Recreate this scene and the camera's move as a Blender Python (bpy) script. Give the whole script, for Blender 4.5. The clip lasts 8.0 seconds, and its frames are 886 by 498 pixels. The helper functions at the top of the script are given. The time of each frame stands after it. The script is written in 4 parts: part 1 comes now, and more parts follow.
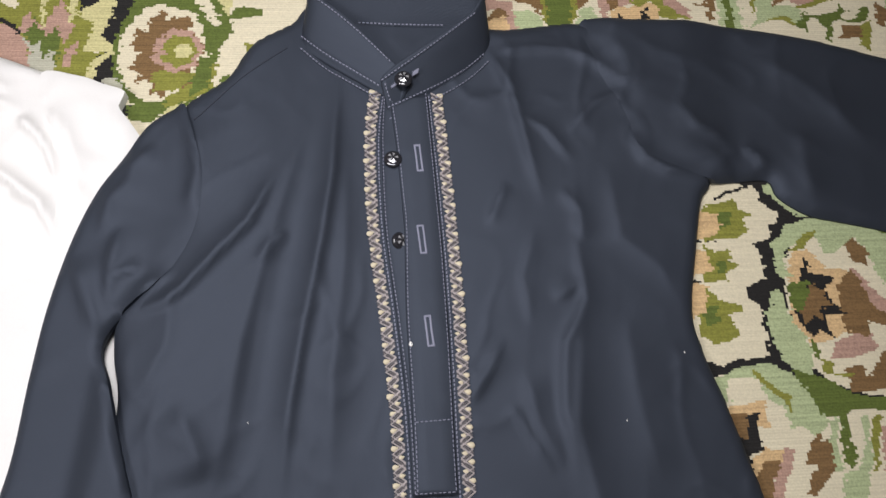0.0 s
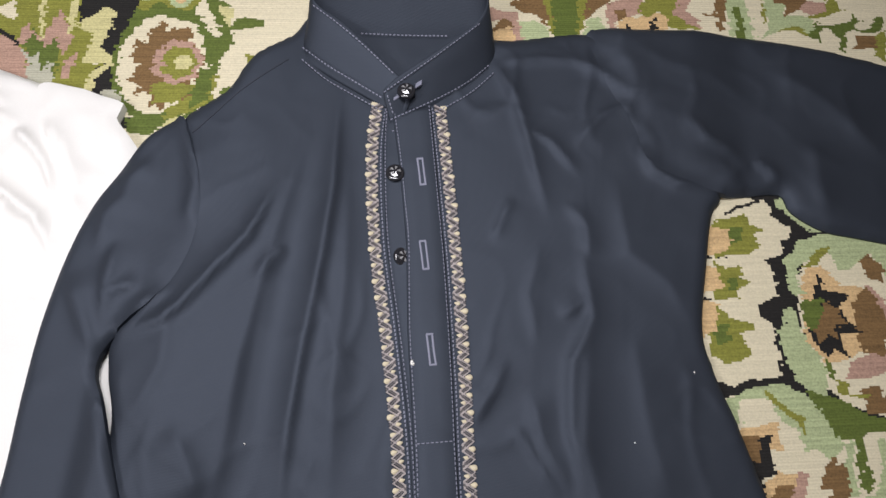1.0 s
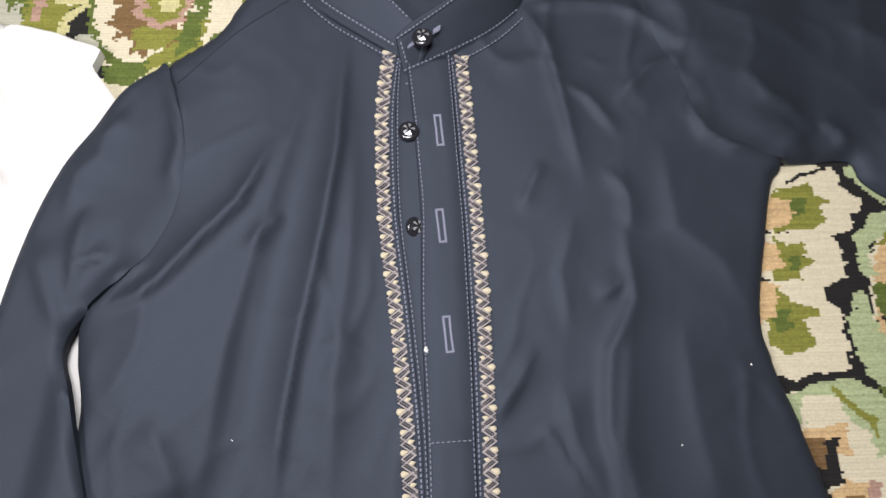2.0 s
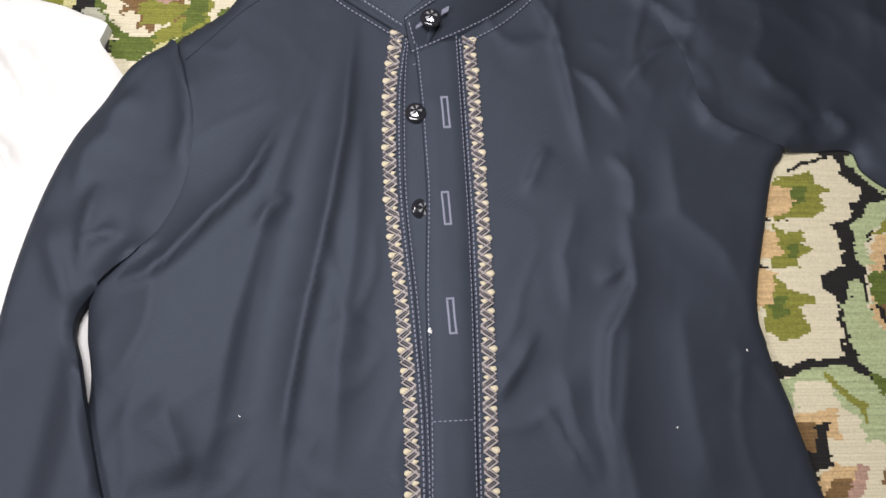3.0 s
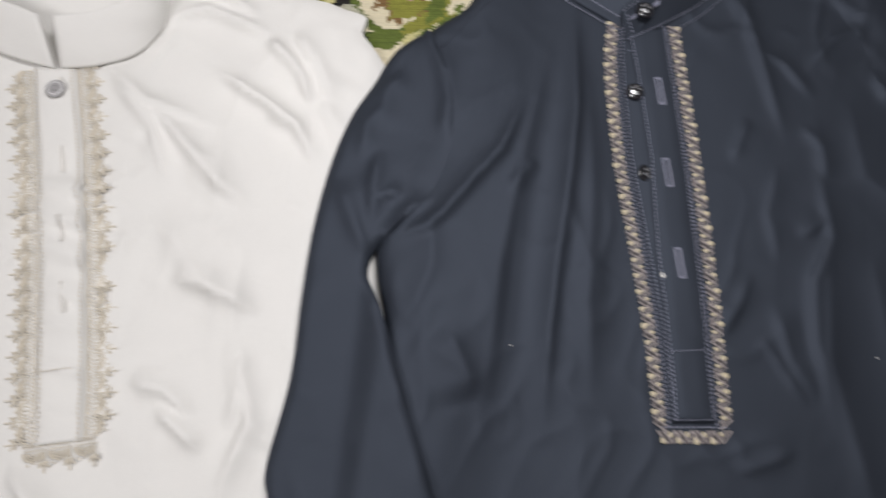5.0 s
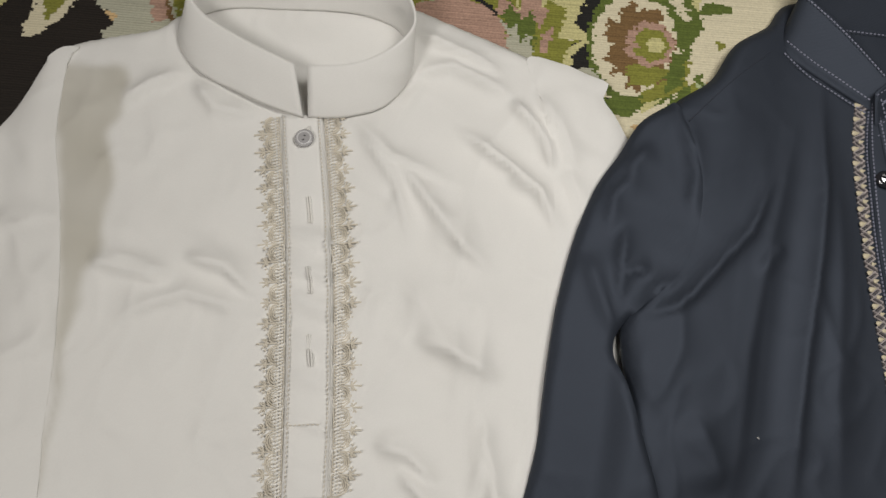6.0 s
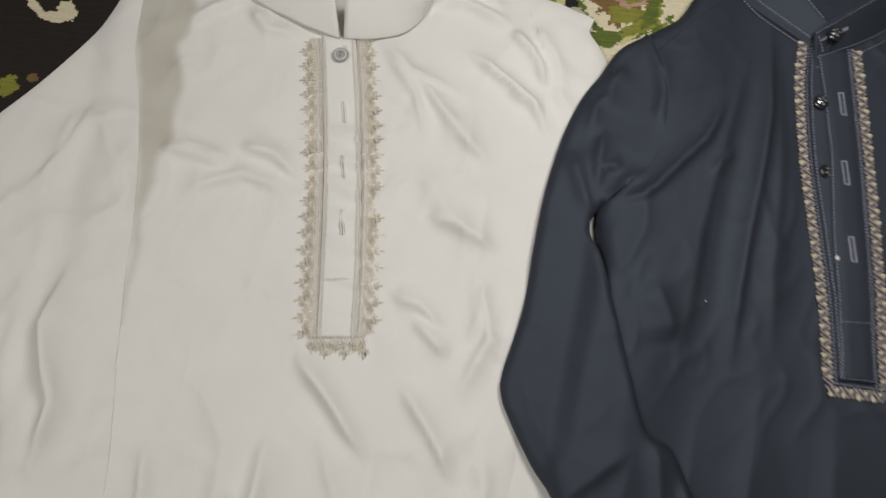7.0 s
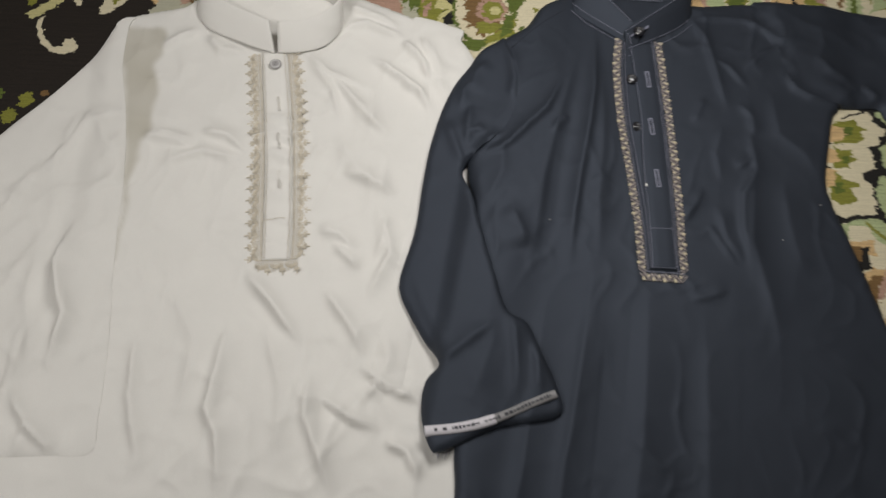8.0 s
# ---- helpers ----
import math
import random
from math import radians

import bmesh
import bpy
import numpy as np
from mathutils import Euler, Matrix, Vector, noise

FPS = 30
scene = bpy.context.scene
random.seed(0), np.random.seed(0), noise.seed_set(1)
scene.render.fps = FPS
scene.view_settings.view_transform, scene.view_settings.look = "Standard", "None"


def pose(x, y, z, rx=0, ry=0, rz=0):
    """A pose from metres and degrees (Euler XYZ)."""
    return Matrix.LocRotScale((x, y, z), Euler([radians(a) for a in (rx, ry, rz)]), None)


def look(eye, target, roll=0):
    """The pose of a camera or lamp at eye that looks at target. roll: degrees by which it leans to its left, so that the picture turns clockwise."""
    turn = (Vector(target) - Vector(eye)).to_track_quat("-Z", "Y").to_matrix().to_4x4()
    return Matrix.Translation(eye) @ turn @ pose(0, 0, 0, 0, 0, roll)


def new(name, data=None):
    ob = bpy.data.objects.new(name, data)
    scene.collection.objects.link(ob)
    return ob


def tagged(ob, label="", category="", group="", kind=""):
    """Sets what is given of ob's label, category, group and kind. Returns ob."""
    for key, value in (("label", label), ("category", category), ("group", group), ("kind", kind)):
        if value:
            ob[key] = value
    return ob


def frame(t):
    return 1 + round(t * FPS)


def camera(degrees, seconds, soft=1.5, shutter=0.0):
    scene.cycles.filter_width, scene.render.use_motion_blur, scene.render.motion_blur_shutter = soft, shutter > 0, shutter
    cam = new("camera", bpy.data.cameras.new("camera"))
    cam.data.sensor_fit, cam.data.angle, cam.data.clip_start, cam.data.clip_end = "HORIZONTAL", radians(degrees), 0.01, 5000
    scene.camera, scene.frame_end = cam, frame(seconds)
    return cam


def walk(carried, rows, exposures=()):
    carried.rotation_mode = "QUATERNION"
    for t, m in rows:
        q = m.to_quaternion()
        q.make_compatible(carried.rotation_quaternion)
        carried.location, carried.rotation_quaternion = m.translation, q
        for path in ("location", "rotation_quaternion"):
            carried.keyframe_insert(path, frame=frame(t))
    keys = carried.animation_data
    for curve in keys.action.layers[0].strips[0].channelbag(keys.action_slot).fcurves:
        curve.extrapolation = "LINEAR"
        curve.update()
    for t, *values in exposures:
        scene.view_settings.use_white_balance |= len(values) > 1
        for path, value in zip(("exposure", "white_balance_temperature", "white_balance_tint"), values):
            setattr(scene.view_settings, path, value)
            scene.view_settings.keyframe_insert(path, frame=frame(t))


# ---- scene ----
from mathutils.geometry import delaunay_2d_cdt

cam = camera(60.5, 8.0, shutter=0.4)
PATH = [
    (0, (0.0, 0.009, 0.472), (0.115, 0.695, -1.403), 15.1),
    (0.5, (-0.001, 0.016, 0.469), (0.093, 0.72, -1.4), 13.4),
    (1, (0.004, 0.018, 0.463), (0.093, 0.722, -1.407), 13.1),
    (1.5, (0.008, 0.025, 0.438), (0.087, 0.697, -1.444), 12.8),
    (2, (0.004, 0.037, 0.404), (0.064, 0.675, -1.49), 12.0),
    (2.2, (0.005, 0.036, 0.394), (0.051, 0.671, -1.501), 11.0),
    (3.3, (-0.01, 0.045, 0.44), (0.097, 0.583, -1.483), 18.9),
    (3.5, (-0.016, 0.025, 0.469), (0.099, 0.584, -1.448), 19.1),
    (4, (-0.029, -0.029, 0.516), (0.088, 0.547, -1.396), 18.3),
    (4.5, (-0.054, -0.033, 0.486), (0.053, 0.536, -1.428), 16.9),
    (5.8, (-0.256, 0.002, 0.455), (-0.326, 0.556, -1.465), 4.6),
    (6, (-0.264, -0.002, 0.463), (-0.328, 0.554, -1.457), 5.9),
    (6.5, (-0.271, -0.031, 0.478), (-0.348, 0.51, -1.446), 5.7),
    (7, (-0.246, -0.108, 0.537), (-0.322, 0.462, -1.378), 6.5),
    (7.5, (-0.205, -0.189, 0.62), (-0.282, 0.469, -1.267), 5.5),
    (8, (-0.143, -0.275, 0.673), (-0.224, 0.51, -1.165), 4.6),
]
EXPOSURES = [(0, -0.45, 5950, 15), (1, -0.45, 5950, 15), (2, -0.22, 5950, 15), (3.5, -0.45, 6050, 15), (4, -0.65, 5950, 15), (4.5, -0.65, 5900, 15), (5.8, -1.15, 6300, 10), (6.5, -1.15, 6300, 10), (7, -1.15, 6300, 10), (8, -1.1, 6300, 10)]
walk(cam, [(t, look(eye, target, roll)) for t, eye, target, roll in PATH], EXPOSURES)

# ---- light ----
world = bpy.data.worlds.new("room_dark")
world.use_nodes = True
world.node_tree.nodes["Background"].inputs[0].default_value = (1.0, 0.93, 0.84, 1)
world.node_tree.nodes["Background"].inputs[1].default_value = 0.02
scene.world = world


def area_lamp(name, eye, target, size, watts, colour):
    data = bpy.data.lights.new(name, "AREA")
    data.shape, data.size, data.energy, data.color = "DISK", size, watts, colour
    lamp = new(name, data)
    lamp.matrix_world = look(eye, target)
    return lamp


# fixed stand-in for the torch that moves with the camera
area_lamp("torch_stand_in", (-0.06, 0.24, 0.62), (-0.08, 0.12, 0.0), 0.25, 6.0, (1.0, 0.955, 0.885))
# added fill without a known source, brightens the white kurta on the left
area_lamp("side_fill", (-0.85, -0.42, 1.15), (-0.50, 0.0, 0.0), 0.4, 15.5, (1.0, 0.95, 0.88))


# ---- materials ----
def material(name, colour, rough=0.8, metal=0.0, vary=0.12, grain=900.0, bump=0.15, weave=0.0, streak=1.0, sheen=0.0, crumple=0.0):
    """A woven or plain surface: colour varied at two scales, a fine grain and a thread relief."""
    m = bpy.data.materials.new(name)
    m.use_nodes = True
    n, link = m.node_tree.nodes, m.node_tree.links
    p = n["Principled BSDF"]
    p.inputs["Roughness"].default_value, p.inputs["Metallic"].default_value = rough, metal
    p.inputs["Sheen Weight"].default_value, p.inputs["Sheen Roughness"].default_value = sheen, 0.4
    p.inputs["Specular IOR Level"].default_value = 0.3
    place = n.new("ShaderNodeTexCoord")
    big, fine = n.new("ShaderNodeTexNoise"), n.new("ShaderNodeTexNoise")
    big.inputs["Scale"].default_value, big.inputs["Detail"].default_value = 22.0, 5.0
    fine.inputs["Scale"].default_value, fine.inputs["Detail"].default_value = grain, 2.0
    add = n.new("ShaderNodeMath")
    add.operation = "ADD"
    drawn = n.new("ShaderNodeMapping")
    drawn.inputs["Scale"].default_value = (1.0, streak, 1.0)
    link.new(place.outputs["Object"], drawn.inputs["Vector"])
    for i, tex in enumerate((big, fine)):
        link.new((drawn if i == 0 else place).outputs[0 if i == 0 else "Object"], tex.inputs["Vector"])
        link.new(tex.outputs[0], add.inputs[i])
    ramp = n.new("ShaderNodeMapRange")
    ramp.inputs[1].default_value, ramp.inputs[2].default_value = 0.6, 1.4
    ramp.inputs[3].default_value, ramp.inputs[4].default_value = 1 - vary, 1 + vary
    link.new(add.outputs[0], ramp.inputs[0])
    scaled = n.new("ShaderNodeVectorMath")
    scaled.operation = "SCALE"
    scaled.inputs[0].default_value = colour
    link.new(ramp.outputs[0], scaled.inputs["Scale"])
    link.new(scaled.outputs[0], p.inputs["Base Color"])
    relief = n.new("ShaderNodeBump")
    relief.inputs["Strength"].default_value, relief.inputs["Distance"].default_value = bump, 0.0006
    height = fine.outputs[0]
    if weave:
        wave = n.new("ShaderNodeTexWave")
        wave.bands_direction = "Y"
        wave.inputs["Scale"].default_value, wave.inputs["Distortion"].default_value = weave, 1.2
        wave.inputs["Detail"].default_value, wave.inputs["Detail Scale"].default_value = 2.0, 3.0
        link.new(place.outputs["Object"], wave.inputs["Vector"])
        both = n.new("ShaderNodeMath")
        both.operation = "ADD"
        link.new(fine.outputs[0], both.inputs[0])
        link.new(wave.outputs[1], both.inputs[1])
        height = both.outputs[0]
    link.new(height, relief.inputs["Height"])
    link.new(relief.outputs[0], p.inputs["Normal"])
    if crumple:
        rumpled, soft = n.new("ShaderNodeTexNoise"), n.new("ShaderNodeBump")
        rumpled.noise_type = "RIDGED_MULTIFRACTAL"
        rumpled.inputs["Scale"].default_value, rumpled.inputs["Detail"].default_value = 26.0, 4.0
        rumpled.inputs["Distortion"].default_value = 0.6
        soft.inputs["Strength"].default_value, soft.inputs["Distance"].default_value = crumple, 0.006
        link.new(place.outputs["Object"], rumpled.inputs["Vector"])
        link.new(rumpled.outputs[0], soft.inputs["Height"])
        link.new(soft.outputs[0], relief.inputs["Normal"])
    return m


NAVY = material("navy_cotton", (0.0185, 0.0216, 0.0285), 0.65, vary=0.14, grain=1600, bump=0.14, weave=420, crumple=0.16)
NAVY.node_tree.nodes["Principled BSDF"].inputs["Specular IOR Level"].default_value = 0.62
NAVY.node_tree.nodes["Principled BSDF"].inputs["Specular Tint"].default_value = (0.69, 0.79, 1.0, 1)
WHITE = material("white_cotton", (0.745, 0.731, 0.70), 0.8, vary=0.035, grain=1400, bump=0.1, weave=450, sheen=0.1, crumple=0.5)
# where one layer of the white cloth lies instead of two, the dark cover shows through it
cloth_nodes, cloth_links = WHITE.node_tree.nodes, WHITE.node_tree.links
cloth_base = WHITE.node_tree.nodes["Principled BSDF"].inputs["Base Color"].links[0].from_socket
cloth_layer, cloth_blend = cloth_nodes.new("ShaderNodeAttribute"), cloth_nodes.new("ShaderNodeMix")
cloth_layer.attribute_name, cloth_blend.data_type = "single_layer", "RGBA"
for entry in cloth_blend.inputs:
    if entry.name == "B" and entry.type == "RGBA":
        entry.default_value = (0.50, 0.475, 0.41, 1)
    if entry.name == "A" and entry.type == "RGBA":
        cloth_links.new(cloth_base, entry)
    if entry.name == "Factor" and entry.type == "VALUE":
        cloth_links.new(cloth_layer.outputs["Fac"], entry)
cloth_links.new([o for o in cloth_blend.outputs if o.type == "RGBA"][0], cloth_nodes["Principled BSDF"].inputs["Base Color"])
NAVY_THREAD = material("dark_thread", (0.03, 0.034, 0.046), 0.7)
LILAC_THREAD = material("lilac_thread", (0.22, 0.225, 0.29), 0.6, grain=3000)
MAUVE_THREAD = material("mauve_thread", (0.33, 0.29, 0.28), 0.5, vary=0.3, grain=3000, sheen=0.3)
BROWN_THREAD = material("dark_mauve_thread", (0.10, 0.088, 0.09), 0.5, vary=0.3, grain=3000)
GOLD_THREAD = material("cream_gold_thread", (0.58, 0.51, 0.36), 0.45, vary=0.25, grain=3000, sheen=0.3)
IVORY_THREAD = material("ivory_thread", (0.66, 0.605, 0.505), 0.5, vary=0.15, grain=3000)
WHITE_THREAD = material("white_thread", (0.82, 0.8, 0.76), 0.45)
TAPE = material("white_satin_tape", (0.62, 0.60, 0.64), 0.4, vary=0.06)
# the twisted half of the same tape, with its shade in the base colour
TAPE_SHADED = material("shaded_satin_tape", (0.27, 0.265, 0.27), 0.5, vary=0.15)
INK = material("grey_woven_print", (0.06, 0.06, 0.07), 0.6)
PLASTER = material("cream_plaster", (0.55, 0.5, 0.43), 0.9, grain=200)
BUTTON_BLACK = material("black_glass_button", (0.02, 0.02, 0.024), 0.1, vary=0.05, bump=0.0)
BUTTON_BLACK.node_tree.nodes["Principled BSDF"].inputs["Specular IOR Level"].default_value = 0.9
BUTTON_STEEL = material("smoked_button_facet", (0.55, 0.55, 0.56), 0.25, metal=0.6, bump=0.0)
BUTTON_PEARL = material("grey_pearl_button", (0.62, 0.61, 0.61), 0.15, metal=0.0, bump=0.0)
BUTTON_RIM = material("dark_pearl_rim", (0.36, 0.35, 0.35), 0.2, metal=0.0, bump=0.0)

RUG_COLOURS = [("cream", (0.61, 0.55, 0.39)), ("olive", (0.20, 0.20, 0.035)), ("green", (0.095, 0.125, 0.024)),
               ("sage", (0.36, 0.41, 0.22)), ("tan", (0.55, 0.38, 0.19)), ("pink", (0.38, 0.24, 0.18)),
               ("brown", (0.17, 0.10, 0.04)), ("black", (0.014, 0.013, 0.012)), ("yellow", (0.50, 0.46, 0.22)),
               ("pale", (0.40, 0.39, 0.30)), ("dark", (0.018, 0.014, 0.011))]
CREAM, OLIVE, GREEN, SAGE, TAN, PINK, BROWN, BLACK, YELLOW, PALE, DARK = range(len(RUG_COLOURS))
RUG_MATERIALS = [material(n + "_weave", c, 0.85, vary=0.16 if n in ("cream", "pale") else 0.34, grain=700, bump=0.3, weave=170, streak=22.0) for n, c in RUG_COLOURS]


# ---- building helpers ----
def part(name, bm, mat, parent=None, label="", smooth=True):
    """Links a bmesh as one mesh object under a thing or a part."""
    data = bpy.data.meshes.new(name)
    for f in bm.faces:
        f.smooth = smooth
    bm.to_mesh(data)
    bm.free()
    return shared(name, data, mat, parent, label)


def shared(name, data, mat, parent=None, label="", m=None):
    if mat is not None and not data.materials:
        data.materials.append(mat)
    ob = new(name, data)
    if parent is not None:
        ob.parent = parent
    if m is not None:
        ob.matrix_basis = m
    return tagged(ob, label)


def curve(points, closed=False, step=0.004):
    """Points of a smooth line through the given ones, evenly spaced."""
    p = np.array(points, float)
    n = len(p)
    at = (lambda i: p[i % n]) if closed else (lambda i: p[min(max(i, 0), n - 1)])
    out = []
    for i in range(n if closed else n - 1):
        a, b, c, d = at(i - 1), at(i), at(i + 1), at(i + 2)
        k = max(2, int(np.linalg.norm(c - b) / step))
        for t in np.arange(k) / k:
            out.append(0.5 * (2 * b + (c - a) * t + (2 * a - 5 * b + 4 * c - d) * t * t + (3 * b - a - 3 * c + d) * t ** 3))
    if not closed:
        out.append(p[-1])
    return np.array(out)


LATTICE = np.random.default_rng(7).random((256, 256))


def ripple(x, y, scale, seed=0):
    """Smooth random heights from 0 to 1, about scale metres from bump to bump."""
    u, v = x / scale + 37.3 * seed + 90, y / scale + 11.7 * seed + 90
    i, j = np.floor(u).astype(int), np.floor(v).astype(int)
    f, g = u - i, v - j
    f, g = f * f * (3 - 2 * f), g * g * (3 - 2 * g)
    q = lambda a, b: LATTICE[a % 256, b % 256]
    return (q(i, j) * (1 - f) + q(i + 1, j) * f) * (1 - g) + (q(i, j + 1) * (1 - f) + q(i + 1, j + 1) * f) * g


def smooth(a, b, x):
    t = np.clip((x - a) / (b - a), 0, 1)
    return t * t * (3 - 2 * t)


def folds(x, y, rows, sharp=1.6, slim=1.0):
    """Height of folds: rows of x0, y0, x1, y1, width, height, or of chain(). A fold is steep on the right of its way, soft on its left."""
    z, thin = np.zeros_like(x), np.zeros_like(x)
    for row in rows:
        line, w, h = row if len(row) == 3 else ((row[0:2], row[2:4]), row[4], row[5])
        if w < 0.011:
            w, h = w * slim, h * slim
        reach = 3.2 * w
        px, py = [p[0] for p in line], [p[1] for p in line]
        near = (x > min(px) - reach) & (x < max(px) + reach) & (y > min(py) - reach) & (y < max(py) + reach)
        if not near.any():
            continue
        qx, qy = x[near], y[near]
        best, side, along, run = np.full(qx.shape, 9.0), np.zeros_like(qx), np.zeros_like(qx), 0.0
        last = len(line) - 2
        for i, ((x0, y0), (x1, y1)) in enumerate(zip(line, line[1:])):
            dx, dy = x1 - x0, y1 - y0
            l = math.hypot(dx, dy)
            t = ((qx - x0) * dx + (qy - y0) * dy) / (l * l)
            t = np.clip(t, -0.5 if i == 0 else 0, 1.5 if i == last else 1)
            away = np.hypot(qx - x0 - t * dx, qy - y0 - t * dy)
            d = ((qx - x0) * dy - (qy - y0) * dx) / l
            closer = away < best
            best = np.where(closer, away, best)
            side = np.where(closer, np.sign(d), side)
            along = np.where(closer, run + t * l, along)
            run += l
        wobble = 0.22 * w * (ripple(qx, qy, 4 * w + 0.01, 3) - 0.5) * 2
        d = side * best + wobble
        t = along / run
        taper = smooth(-0.12, 0.25, t) * smooth(1.15, 0.7, t)
        rise = 1.35 * h * taper * np.exp(-np.abs(d / np.where(d > 0, 0.55 * w, 1.3 * w)) ** sharp)
        if w < 0.011:
            thin[near] = np.maximum(thin[near], rise) + 0.2 * rise
        else:
            z[near] += 0.8 * rise
    return z + thin


def inside(px, py, poly):
    hit = np.zeros(px.shape, bool)
    for (x0, y0), (x1, y1) in zip(poly, np.roll(poly, -1, 0)):
        if y0 != y1:
            hit ^= ((y0 > py) != (y1 > py)) & (px < (x1 - x0) * (py - y0) / (y1 - y0) + x0)
    return hit


def rim_distance(px, py, poly):
    best = np.full(px.shape, 9.0)
    for (x0, y0), (x1, y1) in zip(poly, np.roll(poly, -1, 0)):
        dx, dy = x1 - x0, y1 - y0
        t = np.clip(((px - x0) * dx + (py - y0) * dy) / (dx * dx + dy * dy + 1e-12), 0, 1)
        best = np.minimum(best, np.hypot(px - x0 - t * dx, py - y0 - t * dy))
    return best


def cloth(name, outline, base, height, mat, parent, label="", res=0.0045, roll=0.010, rise=0.006, lift=0.002, seam=None, onto=None, foot_z=None):
    """A garment panel: the outline filled with a fine net, its rim rolled down to what it lies on."""
    rim = curve(outline, True, res)
    keep = [i for i in range(len(rim)) if np.linalg.norm(rim[i] - rim[i - 1]) > 0.0008]
    rim = rim[keep]
    lo, hi = rim.min(0), rim.max(0)
    gx, gy = np.meshgrid(np.arange(lo[0], hi[0], res), np.arange(lo[1], hi[1], res))
    gx[1::2] += res / 2
    gx, gy = gx.ravel(), gy.ravel()
    ok = inside(gx, gy, rim)
    gx, gy = gx[ok], gy[ok]
    ok = rim_distance(gx, gy, rim) > 0.4 * res
    pts = np.vstack([rim, np.column_stack([gx[ok], gy[ok]])])
    n = len(rim)
    from_cdt = delaunay_2d_cdt([Vector(p) for p in pts], [(i, (i + 1) % n) for i in range(n)], [], 1, 1e-6)
    v2, faces = np.array([tuple(v) for v in from_cdt[0]]), [list(f) for f in from_cdt[2]]
    x, y = v2[:, 0], v2[:, 1]
    d = rim_distance(x, y, rim)
    edge = np.sqrt(np.clip(1 - (1 - np.clip(d / roll, 0, 1)) ** 2, 0, 1))
    low = base(x, y)
    z = low + lift + rise * edge + height(x, y) * smooth(-0.002, 0.009, d)
    if seam:
        line = curve(seam, False, 0.004)
        away = rim_distance(x, y, np.vstack([line, line[::-1]]))
        near = 1 - smooth(0.002, 0.022, away)
        free = rim[rim_distance(rim[:, 0], rim[:, 1], np.vstack([line, line[::-1]])) > 0.003]
        gap = np.full(x.shape, 9.0)
        for fx, fy in free:
            gap = np.minimum(gap, np.hypot(x - fx, y - fy))
        soft = np.sqrt(np.clip(1 - (1 - np.clip(gap / 0.010, 0, 1)) ** 2, 0, 1))
        z = z * (1 - near) + (low + lift + (onto(x, y) - low - lift + 0.0005 * smooth(0.0, 0.003, away)) * soft) * near
    bm = bmesh.new()
    top = [bm.verts.new(p) for p in zip(x, y, z)]
    for f in faces:
        try:
            made = bm.faces.new([top[i] for i in f])
            if made.normal.z < 0:
                made.normal_flip()
        except ValueError:
            pass
    bm.normal_update()
    if sum(f.normal.z for f in bm.faces) < 0:
        bmesh.ops.reverse_faces(bm, faces=bm.faces[:])
    foot = {}
    index = {v: i for i, v in enumerate(top)}
    for e in [e for e in bm.edges if e.is_boundary]:
        e.smooth = False
        a, b = e.verts
        for v in (a, b):
            if v not in foot:
                foot[v] = bm.verts.new((v.co.x, v.co.y, (low[index[v]] if foot_z is None else foot_z) - 0.0005))
        bm.faces.new((a, b, foot[b], foot[a]))
    bmesh.ops.recalc_face_normals(bm, faces=bm.faces[:])
    return part(name, bm, mat, parent, label)


def ribbon(bm, line, width, rise, thick=0.0006):
    """A flat thread or tape along a 3D line."""
    line = [Vector(p) for p in line]
    rows = []
    for i, p in enumerate(line):
        way = (line[min(i + 1, len(line) - 1)] - line[max(i - 1, 0)])
        side = Vector((-way.y, way.x, 0)).normalized() * width / 2
        up = Vector((0, 0, rise))
        rows.append([bm.verts.new(q) for q in (p + side - up, p + side * 0.8 + Vector((0, 0, thick)), p - side * 0.8 + Vector((0, 0, thick)), p - side - up)])
    for a, b in zip(rows, rows[1:]):
        for k in range(3):
            bm.faces.new((a[k], a[k + 1], b[k + 1], b[k]))
    return bm


def dashes(bm, line, z, length=0.0016, gap=0.0011, width=0.0006):
    """Machine stitches along a 2D line."""
    line = curve(line, False, 0.001)
    seg = np.r_[0, np.cumsum(np.linalg.norm(np.diff(line, axis=0), axis=1))]
    s = 0.0
    while s + length < seg[-1]:
        a = [np.interp(s, seg, line[:, k]) for k in (0, 1)]
        b = [np.interp(s + length, seg, line[:, k]) for k in (0, 1)]
        ribbon(bm, [(*a, z(*a)), (*b, z(*b))], width, 0.0004, 0.0004)
        s += length + gap
    return bm


